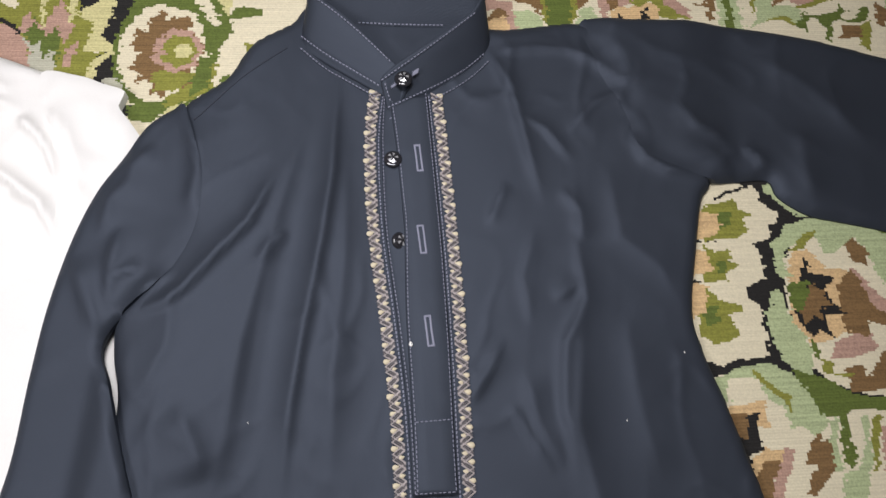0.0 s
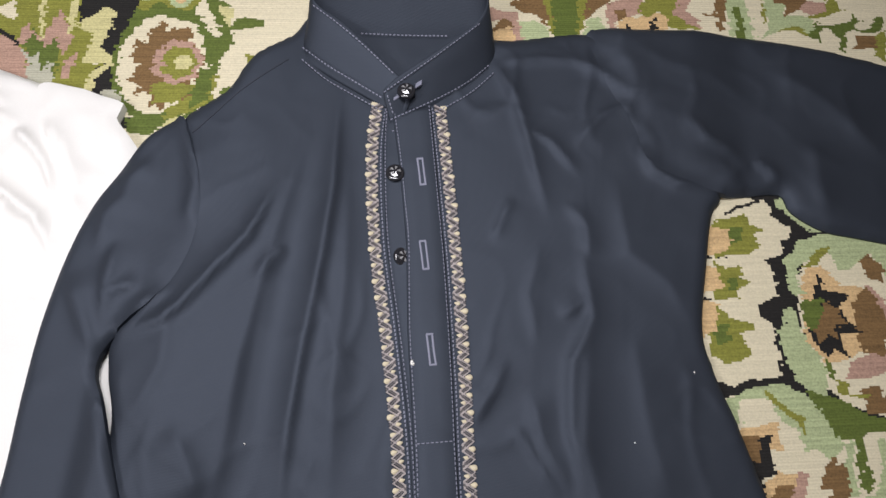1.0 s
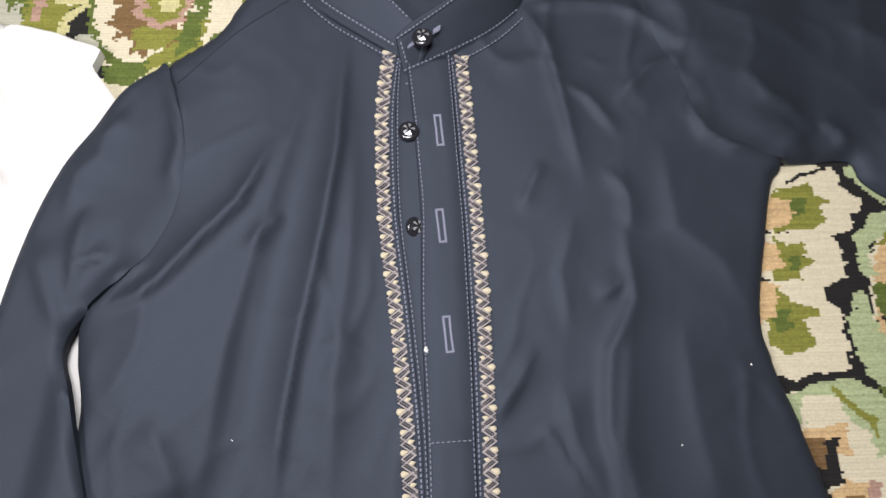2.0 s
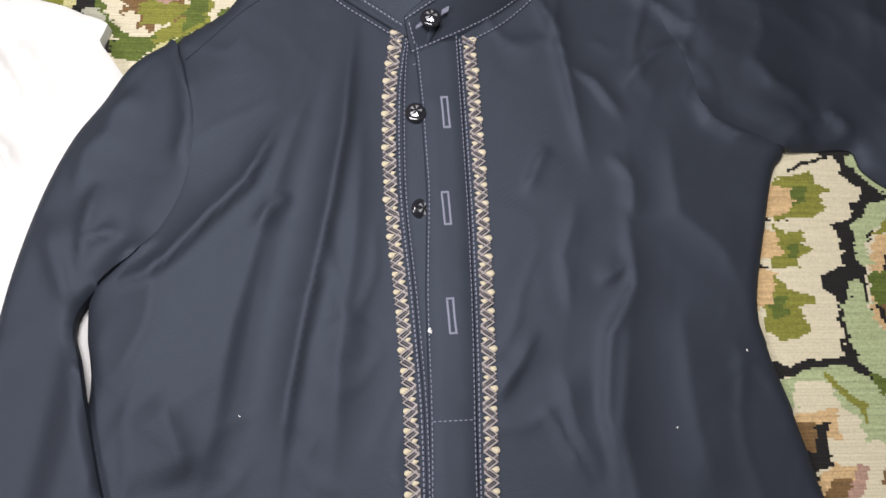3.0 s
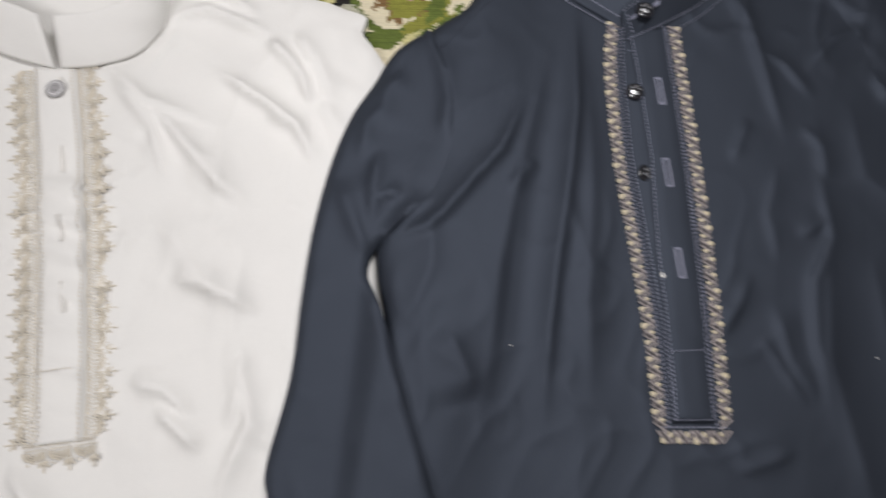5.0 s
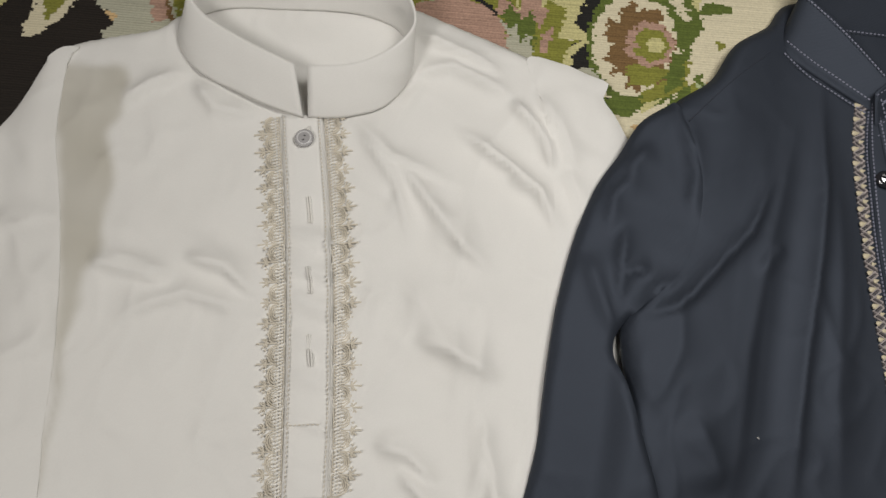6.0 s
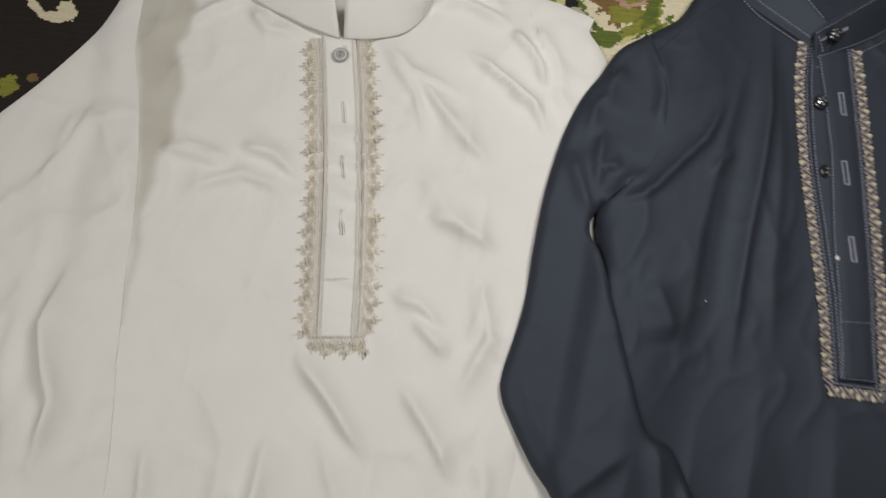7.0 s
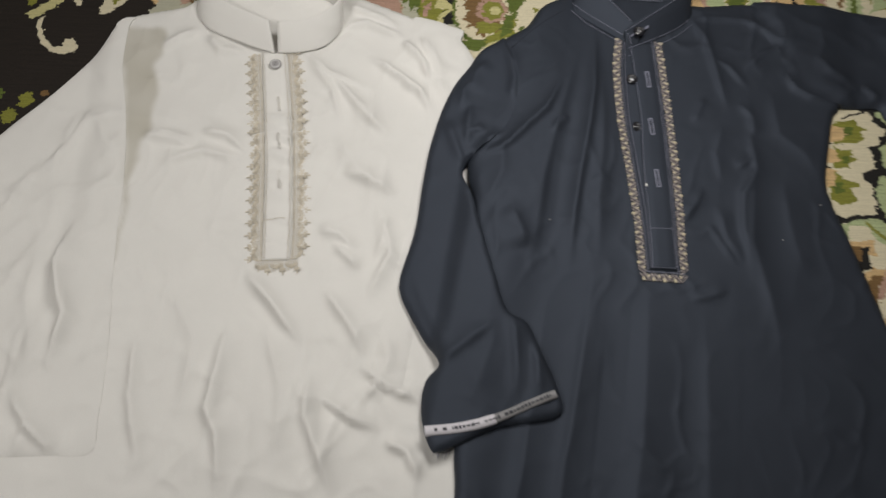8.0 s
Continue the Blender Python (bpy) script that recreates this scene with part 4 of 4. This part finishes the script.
def pearl_button(x, y, z, parent):
    bm = lathe(bmesh.new(), [(0.0050, 0.0), (0.0060, 0.0006), (0.0062, 0.0016), (0.0056, 0.0024), (0.0048, 0.0024)], 28)
    rim = part("button", bm, BUTTON_RIM, parent, "round grey pearl button with two holes")
    rim.matrix_basis = Matrix.Translation((x, y, z))
    part("button_face", lathe(bmesh.new(), [(0.0049, 0.0022), (0.0046, 0.0027), (0.0030, 0.0020), (0.0010, 0.0018)], 28), BUTTON_PEARL, rim)
    for k in (-1, 1):
        hole = part("button_hole", lathe(bmesh.new(), [(0.0007, 0.0020), (0.0006, 0.0024)], 10), INK, rim)
        hole.matrix_basis = Matrix.Translation((0, 0.0014 * k, 0))
    bm = bmesh.new()
    for k in (-0.0012, 0, 0.0012):
        ribbon(bm, [(k, 0.0062, 0.0004), (k * 0.6, 0.0088, 0.0002)], 0.0007, 0.0004, 0.0004)
    part("thread", bm, WHITE_THREAD, rim)
    return rim


pearl_button(-0.3815, 0.181, white_top(-0.381, 0.181) + 0.003, white)

# ---- the navy kurta ----
navy = thing("navy_kurta", "navy blue cotton kurta with gold-embroidered placket and black buttons", "kurta", "kurtas laid side by side")
cloth("body", [(-0.075, 0.362), (-0.094, 0.336), (-0.116, 0.313), (-0.129, 0.283), (-0.152, 0.258), (-0.147, 0.238), (-0.138, 0.207), (-0.137, 0.170), (-0.147, 0.139), (-0.1625, 0.110), (-0.1605, 0.088),
               (-0.152, 0.058), (-0.150, 0.0), (-0.142, -0.08), (-0.130, -0.175), (-0.123, -0.215), (-0.110, -0.35), (-0.09, -0.52), (0.43, -0.52),
               (0.375, -0.33), (0.312, -0.15), (0.264, -0.018), (0.250, 0.014), (0.231, 0.062), (0.217, 0.098), (0.204, 0.128), (0.197, 0.155),
               (0.201, 0.200), (0.206, 0.237), (0.213, 0.253), (0.215, 0.30), (0.190, 0.376), (0.161, 0.377), (0.105, 0.369), (0.047, 0.356), (0.0, 0.372)],
      under_navy, navy_height, NAVY, navy, rise=0.007, roll=0.010, res=0.0027)
SLEEVE_Z = lambda x, y: under_navy(x, y) + (0.0075 + navy_height(x, y)) * smooth(-0.170, -0.150, x) * smooth(0.12, 0.07, y)
sleeve_height = lambda x, y: 0.75 * folds(x, y, SLEEVE_FOLDS, 1.15, 0.8) + 0.002 * (ripple(x, y, 0.05, 3) - 0.5) + 0.3 * creases(x, y, 0.05, 51)
cloth("sleeve", [(-0.1505, 0.2565), (-0.157, 0.2545), (-0.172, 0.239), (-0.182, 0.214), (-0.1925, 0.190), (-0.2000, 0.157), (-0.2040, 0.113), (-0.2035, 0.070), (-0.2015, 0.020), (-0.2060, -0.028),
                 (-0.203, -0.044), (-0.195, -0.057), (-0.175, -0.082), (-0.156, -0.104), (-0.165, -0.122), (-0.163, -0.151), (-0.150, -0.178), (-0.138, -0.177), (-0.097, -0.150),
                 (-0.046, -0.130), (-0.050, -0.106), (-0.067, -0.078), (-0.084, -0.052), (-0.104, -0.044), (-0.120, -0.013), (-0.142, 0.036), (-0.157, 0.070),
                 (-0.1668, 0.088), (-0.163, 0.106), (-0.139, 0.138), (-0.128, 0.169), (-0.129, 0.205), (-0.140, 0.235), (-0.146, 0.247)],
      SLEEVE_Z, sleeve_height, NAVY, navy, "navy sleeve folded back down beside the body", rise=0.004, lift=0.0055, roll=0.006, res=0.0032,
      seam=[(-0.158, 0.115), (-0.139, 0.138), (-0.128, 0.169), (-0.129, 0.205), (-0.140, 0.235), (-0.152, 0.259)], onto=navy_surface)
cloth("sleeve", [(0.117, 0.370), (0.122, 0.345), (0.131, 0.325), (0.151, 0.292), (0.161, 0.267), (0.193, 0.256), (0.213, 0.2515), (0.228, 0.254), (0.255, 0.259), (0.263, 0.247), (0.284, 0.236), (0.309, 0.2335),
                 (0.336, 0.231), (0.42, 0.222), (0.55, 0.20), (0.59, 0.33), (0.45, 0.362), (0.354, 0.377), (0.289, 0.3855), (0.226, 0.3865), (0.161, 0.379)],
      lambda x, y: 0.0062 * smooth(0.235, 0.19, x) + navy_height(x, y) * smooth(0.235, 0.19, x), lambda x, y: 0.5 * folds(x, y, RIGHT_SLEEVE_FOLDS, 1.15, 0.8) + 0.004 * (ripple(x, y, 0.07, 3) - 0.5) + 0.3 * creases(x, y, 0.05, 61), NAVY, navy,
      "navy sleeve spread out sideways, rumpled at the armpit", rise=0.0045, lift=0.001, roll=0.012, res=0.0036,
      seam=[(0.117, 0.370), (0.122, 0.345), (0.131, 0.325), (0.151, 0.292), (0.161, 0.267), (0.193, 0.256), (0.213, 0.2515)], onto=navy_surface)

navy_top = lambda x, y: 0.009 + float(under_navy(np.array([x]), np.array([y]))[0] + navy_height(np.array([x]), np.array([y]))[0])
N_LEFT = [(-0.023, 0.290), (-0.020, 0.249), (-0.011, 0.188), (0.003, 0.129), (0.0155, 0.072), (0.0235, 0.0235)]
N_RIGHT = [(0.008, 0.290), (0.017, 0.240), (0.028, 0.178), (0.0365, 0.122), (0.0435, 0.070), (0.0495, 0.0275)]
EDGE = [(-0.018, 0.284), (-0.010, 0.250), (-0.003, 0.215), (0.002, 0.188), (0.0085, 0.132), (0.0190, 0.066), (0.0245, 0.0245)]
n_low = lambda x, y: 0.0104 + float(navy_height(np.array([x]), np.array([y]))[0])
flap("placket", N_LEFT, N_RIGHT, lambda x, y: n_low(x, y) - 0.001, NAVY, navy, "lower placket layer with black buttons")
flap("placket", EDGE, N_RIGHT, lambda x, y: n_low(x, y) + 0.0004, NAVY, navy, "upper placket flap with open buttonholes")
n_top = lambda x, y: n_low(x, y) + 0.0016

# collar: one long band, its right end crossing over the left
band("collar", [(-0.017, 0.272, 0.0086), (0.015, 0.294, 0.0071), (0.034, 0.310, 0.0061), (0.049, 0.328, 0.0051), (0.047, 0.347, 0.0076), (0.030, 0.350, 0.0066), (-0.015, 0.341, 0.0056), (-0.050, 0.338, 0.0056), (-0.080, 0.336, 0.0066),
                (-0.084, 0.318, 0.0086), (-0.066, 0.306, 0.0096), (-0.048, 0.297, 0.0101), (-0.020, 0.284, 0.0101), (-0.010, 0.278, 0.0096)],
     [(-0.025, 0.292, 0.0215), (-0.015, 0.304, 0.024), (0.010, 0.326, 0.028), (0.034, 0.350, 0.032), (0.038, 0.370, 0.036), (0.020, 0.384, 0.038), (-0.015, 0.384, 0.038), (-0.055, 0.376, 0.038), (-0.080, 0.362, 0.036),
      (-0.078, 0.348, 0.032), (-0.060, 0.338, 0.029), (-0.042, 0.326, 0.0255), (-0.014, 0.304, 0.0205), (-0.004, 0.295, 0.018)],
     0.0013, NAVY, navy, "navy stand-up collar buttoned across")


def lay(a, b, f):
    return [tuple(np.array(p) + (np.array(q) - np.array(p)) * f) for p, q in zip(a, b)]


def stitch3(name, line, mat, parent, lift=0.0016):
    line = curve(line, False, 0.001)
    bm = bmesh.new()
    s = np.r_[0, np.cumsum(np.linalg.norm(np.diff(line, axis=0), axis=1))]
    a = 0.0
    while a + 0.0016 < s[-1]:
        ends = [tuple(float(np.interp(t, s, line[:, c])) + (lift if c == 2 else 0) for c in range(3)) for t in (a, a + 0.0016)]
        ribbon(bm, ends, 0.0006, 0.0004, 0.0004)
        a += 0.0028
    part(name, bm, mat, parent)


R_LOW, R_HIGH = [(-0.017, 0.272, 0.0130), (0.015, 0.294, 0.0115), (0.034, 0.310, 0.0105), (0.048, 0.327, 0.0095)], [(-0.025, 0.292, 0.0220), (0.004, 0.320, 0.0275), (0.018, 0.334, 0.030), (0.034, 0.350, 0.0325)]
L_LOW, L_HIGH = [(-0.084, 0.318, 0.0135), (-0.066, 0.306, 0.0145), (-0.048, 0.297, 0.015), (-0.024, 0.286, 0.015)], [(-0.078, 0.348, 0.0325), (-0.060, 0.338, 0.0295), (-0.042, 0.326, 0.026), (-0.018, 0.307, 0.0215)]
for low, high in ((R_LOW, R_HIGH), (L_LOW, L_HIGH)):
    for f in (0.10, 0.90):
        stitch3("stitching", lay(low, high, f), LILAC_THREAD, navy)
    stitch3("stitching", [(p[0] + 0.001, p[1] - 0.0045, navy_top(p[0] + 0.001, p[1] - 0.0045) + 0.0004) for p in low], LILAC_THREAD, navy)
stitch3("stitching", [(-0.0165, 0.276, 0.0190), (-0.0225, 0.290, 0.0215)], LILAC_THREAD, navy, 0.002)
stitch3("stitching", [(-0.046, 0.341, 0.012), (-0.015, 0.344, 0.012), (0.016, 0.348, 0.012)], LILAC_THREAD, navy, 0.001)
for line in ([(p[0] + 0.0015, p[1]) for p in N_LEFT], [(p[0] - 0.0012, p[1]) for p in N_RIGHT], [(p[0] + 0.0016, p[1]) for p in EDGE], [(0.021, 0.066), (0.043, 0.070)], [(0.0245, 0.0255), (0.049, 0.0290)]):
    part("stitching", dashes(bmesh.new(), line, n_top), LILAC_THREAD, navy)


# embroidery: a zigzag braid with a cream teardrop at each turn
def zigzag_mesh():
    bm = bmesh.new()
    kinds = []
    for off, slot in ((-0.0017, 0), (0.0, 1), (0.0017, 0)):
        ribbon(bm, [(0.0018, off - 0.0052, 0.0003), (0.0090, off, 0.0005), (0.0018, off + 0.0052, 0.0003)], 0.0012, 0.0006, 0.0005)
        kinds += [slot] * (len(bm.faces) - len(kinds))
    for k in range(4):
        y = -0.0039 + 0.0026 * k
        ribbon(bm, [(-0.0002, y - 0.0008, 0.0003), (0.0, y + 0.0008, 0.0004)], 0.0008, 0.0005, 0.0003)
    kinds += [2] * (len(bm.faces) - len(kinds))
    data = bpy.data.meshes.new("zigzag_stitch")
    bm.to_mesh(data)
    bm.free()
    for m in (MAUVE_THREAD, BROWN_THREAD, LILAC_THREAD):
        data.materials.append(m)
    data.polygons.foreach_set("material_index", kinds)
    return data


def drop_mesh():
    """A padded satin-stitch teardrop."""
    bm = bmesh.new()
    rows = []
    for t, w in ((0, 0.0003), (0.2, 0.0009), (0.45, 0.0017), (0.7, 0.0020), (0.9, 0.0014), (1, 0.0004)):
        x = 0.0050 * t
        rows.append([bm.verts.new(p) for p in ((x, w, -0.0004), (x, w * 0.6, 0.0005), (x, -w * 0.6, 0.0005), (x, -w, -0.0004))])
    for a, b in zip(rows, rows[1:]):
        for k in range(3):
            bm.faces.new((a[k], b[k], b[k + 1], a[k + 1]))
    bmesh.ops.recalc_face_normals(bm, faces=bm.faces[:])
    data = bpy.data.meshes.new("teardrop_stitch")
    for f in bm.faces:
        f.smooth = True
    bm.to_mesh(data)
    bm.free()
    return data


ZIGZAG, DROP = zigzag_mesh(), drop_mesh()
e_top = lambda x, y: max(navy_top(x + k, y) for k in (-0.010, -0.005, 0.0, 0.005, 0.010)) + 0.0004
E_LEFT = [(-0.0225, 0.288), (-0.0215, 0.249), (-0.0125, 0.188), (0.0015, 0.129), (0.014, 0.072), (0.0225, 0.0205)]
E_RIGHT = [(0.009, 0.290), (0.0185, 0.240), (0.0295, 0.178), (0.038, 0.122), (0.045, 0.070), (0.051, 0.0255)]
E_FOOT = [(0.017, 0.0205), (0.057, 0.0255)]
for line, side in ((E_LEFT, -1), (E_RIGHT, 1), (E_FOOT, -1)):
    row_of("zigzag_stitch", ZIGZAG, MAUVE_THREAD, navy, line, 0.0104, side, e_top)
    fine = curve(line, False, 0.002)
    s = np.r_[0, np.cumsum(np.linalg.norm(np.diff(fine, axis=0), axis=1))]
    count = int(round(s[-1] / 0.0104))
    for k in range(2 * count):
        a = k * s[-1] / (2 * count)
        outer = k % 2 == 0
        x, y = [float(np.interp(a, s, fine[:, c])) for c in (0, 1)]
        x1, y1 = [float(np.interp(min(a + 0.004, s[-1]), s, fine[:, c])) for c in (0, 1)]
        x0, y0 = [float(np.interp(max(a - 0.004, 0), s, fine[:, c])) for c in (0, 1)]
        out = math.atan2(y1 - y0, x1 - x0) + side * math.pi / 2
        reach = 0.0056 if outer else 0.0022
        px, py = x + reach * math.cos(out), y + reach * math.sin(out)
        yaw = out + random.uniform(-0.15, 0.15) - 0.25 * side
        size = random.uniform(0.75, 1.0) * (1.0 if outer else 0.75)
        shared("teardrop_stitch", DROP, GOLD_THREAD, navy, "cream gold satin-stitch teardrop" if k == 0 else "", Matrix.Translation((px, py, e_top(px, py) + 0.0008)) @ Matrix.Rotation(yaw, 4, "Z") @ Matrix.Scale(size, 4))


def glass_button(x, y, z, tilt=0.0):
    bm = lathe(bmesh.new(), [(0.0048, 0.0), (0.0060, 0.0008), (0.0061, 0.0020), (0.0052, 0.0030), (0.0044, 0.0031)], 28)
    rim = part("button", bm, BUTTON_BLACK, navy, "faceted black glass button")
    rim.matrix_basis = Matrix.Translation((x, y, z)) @ Matrix.Rotation(tilt, 4, "Y")
    part("button_face", lathe(bmesh.new(), [(0.0044, 0.0028), (0.0038, 0.0038), (0.0014, 0.0046)], 7, 0.5), BUTTON_BLACK, rim, smooth=False)
    bm = bmesh.new()
    for a in (0.3, 1.5, 2.6, 3.9, 5.1):
        verts = [bm.verts.new((r * math.cos(a + d), r * math.sin(a + d), zz)) for r, d, zz in ((0.0008, 0, 0.0050), (0.0036, -0.30, 0.0042), (0.0037, 0.25, 0.0042))]
        bm.faces.new(verts)
    part("facet", bm, BUTTON_STEEL, rim, smooth=False)
    return rim


glass_button(-0.0095, 0.2935, 0.0205)
glass_button(-0.0105, 0.2365, n_low(-0.0105, 0.2365) + 0.0004)
glass_button(-0.0005, 0.1800, n_low(0.0, 0.1800) - 0.0022, 0.5)


def buttonhole(x0, y0, x1, y1, top):
    bm = bmesh.new()
    way = Vector((x1 - x0, y1 - y0, 0)).normalized()
    side = Vector((-way.y, way.x, 0)) * 0.0017
    a, b = Vector((x0, y0, top(x0, y0))), Vector((x1, y1, top(x1, y1)))
    for off in (side, -side):
        ribbon(bm, [a + off * random.uniform(0.85, 1.1), (a + b) / 2 + off * random.uniform(0.85, 1.15), b + off], 0.0014, 0.0006, 0.0006)
    for p in (a, b):
        ribbon(bm, [p - side * 1.3, p + side * 1.3], 0.0014, 0.0006, 0.0007)
    part("buttonhole", bm, LILAC_THREAD, navy, "lilac stitched buttonhole")


for x, y in ((0.0065, 0.2400), (0.0140, 0.1820), (0.0240, 0.1220)):
    buttonhole(x - 0.0020, y + 0.0092, x + 0.0020, y - 0.0092, n_top)
for dx, dy in ((0.0075, 0.0062), (-0.0062, -0.0030)):
    x, y, z = -0.0095 + dx, 0.2935 + dy, 0.0192 + 0.45 * dy
    bm = bmesh.new()
    for k in (-1, 0, 1):
        ribbon(bm, [(x - 0.0018, y - 0.0014 + 0.0012 * k, z), (x + 0.0020, y + 0.0016 + 0.0012 * k, z + 0.0008)], 0.0007, 0.001, 0.0004)
    part("buttonhole", bm, LILAC_THREAD, navy)
bm = bmesh.new()
for k in range(5):
    a = random.uniform(0, 6.28)
    ribbon(bm, [(0.0125, 0.112, n_top(0.0125, 0.112) + 0.0004), (0.0125 + 0.0022 * math.cos(a), 0.112 + 0.0022 * math.sin(a), n_top(0.0125, 0.112) + 0.001)], 0.0006, 0.0004, 0.0004)
part("thread", bm, WHITE_THREAD, navy, "loose tuft of white thread")

# seams of shoulder and armhole
s_top = lambda x, y: navy_top(x, y) + 0.0006
for line in ([(-0.150, 0.257), (-0.142, 0.245), (-0.118, 0.280), (-0.092, 0.312)],):
    bm = bmesh.new()
    pts = curve(line[1:], False, 0.004)
    ribbon(bm, [(x, y, s_top(x, y)) for x, y in pts], 0.0007, 0.001, 0.0002)
    part("seam", bm, NAVY_THREAD, navy)

# printed tape sewn inside the turned cuff
sleeve_top = lambda x, y: float(SLEEVE_Z(np.array([x]), np.array([y]))[0] + sleeve_height(np.array([x]), np.array([y]))[0]) + 0.0098
tape_top = lambda x, y: max(sleeve_top(x + k, y + l) for k in (-0.005, 0, 0.005) for l in (-0.005, 0, 0.005)) + 0.0008
tape = bmesh.new()
TAPE_LINE = curve([(-0.1575, -0.1655), (-0.128, -0.157), (-0.103, -0.1455), (-0.076, -0.128), (-0.0515, -0.1125)], False, 0.003)
split = int(0.52 * len(TAPE_LINE))
ribbon(tape, [(x, y, tape_top(x, y) + 0.0003) for x, y in TAPE_LINE[:split + 1]], 0.0092, 0.003, 0.0006)
tape = part("cuff_tape", tape, TAPE, navy, "white satin tape with grey woven print")
part("cuff_tape", ribbon(bmesh.new(), [(x, y, tape_top(x, y)) for x, y in TAPE_LINE[split - 1:]], 0.0078, 0.003, 0.0005), TAPE_SHADED, navy, "twisted half of the printed tape, its shade put into a greyer colour")
run = random.Random(5)
s = np.r_[0, np.cumsum(np.linalg.norm(np.diff(TAPE_LINE, axis=0), axis=1))]
a = 0.008
while a < s[-1] - 0.006:
    l = run.uniform(0.0012, 0.0036)
    ends = [[float(np.interp(t, s, TAPE_LINE[:, c])) for c in (0, 1)] for t in (a, a + l)]
    bm = bmesh.new()
    ribbon(bm, [(x, y, tape_top(x, y) + 0.0009) for x, y in ends], run.uniform(0.0016, 0.0034), 0.0003, 0.0002)
    part("print_bar", bm, INK, tape)
    a += l + run.choice((0.0009, 0.001, 0.0045))
bm = bmesh.new()
for k in range(9):
    x, y = -0.146 + 0.0016 * k, -0.1775 + 0.0004 * k
    ribbon(bm, [(x, y, 0.012), (x + run.uniform(-0.002, 0.002), y - run.uniform(0.003, 0.008), 0.010)], 0.0004, 0.0003, 0.0003)
part("frayed_thread", bm, LILAC_THREAD, navy, "frayed threads at the raw cuff edge")

# lint on the cloth
lint = random.Random(2)
bm = bmesh.new()
for k in range(4):
    x, y = lint.uniform(-0.10, 0.33), lint.uniform(0.03, 0.34)
    if 0.205 < x or (x > 0.19 and y < 0.26):
        continue
    a, l = lint.uniform(0, 3.14), lint.uniform(0.0006, 0.0014)
    z = navy_top(x, y) + 0.0008
    ribbon(bm, [(x, y, z), (x + l * math.cos(a), y + l * math.sin(a), z)], 0.0004, 0.0006, 0.0003)
tagged(part("lint", bm, WHITE_THREAD, navy), kind="stuff")
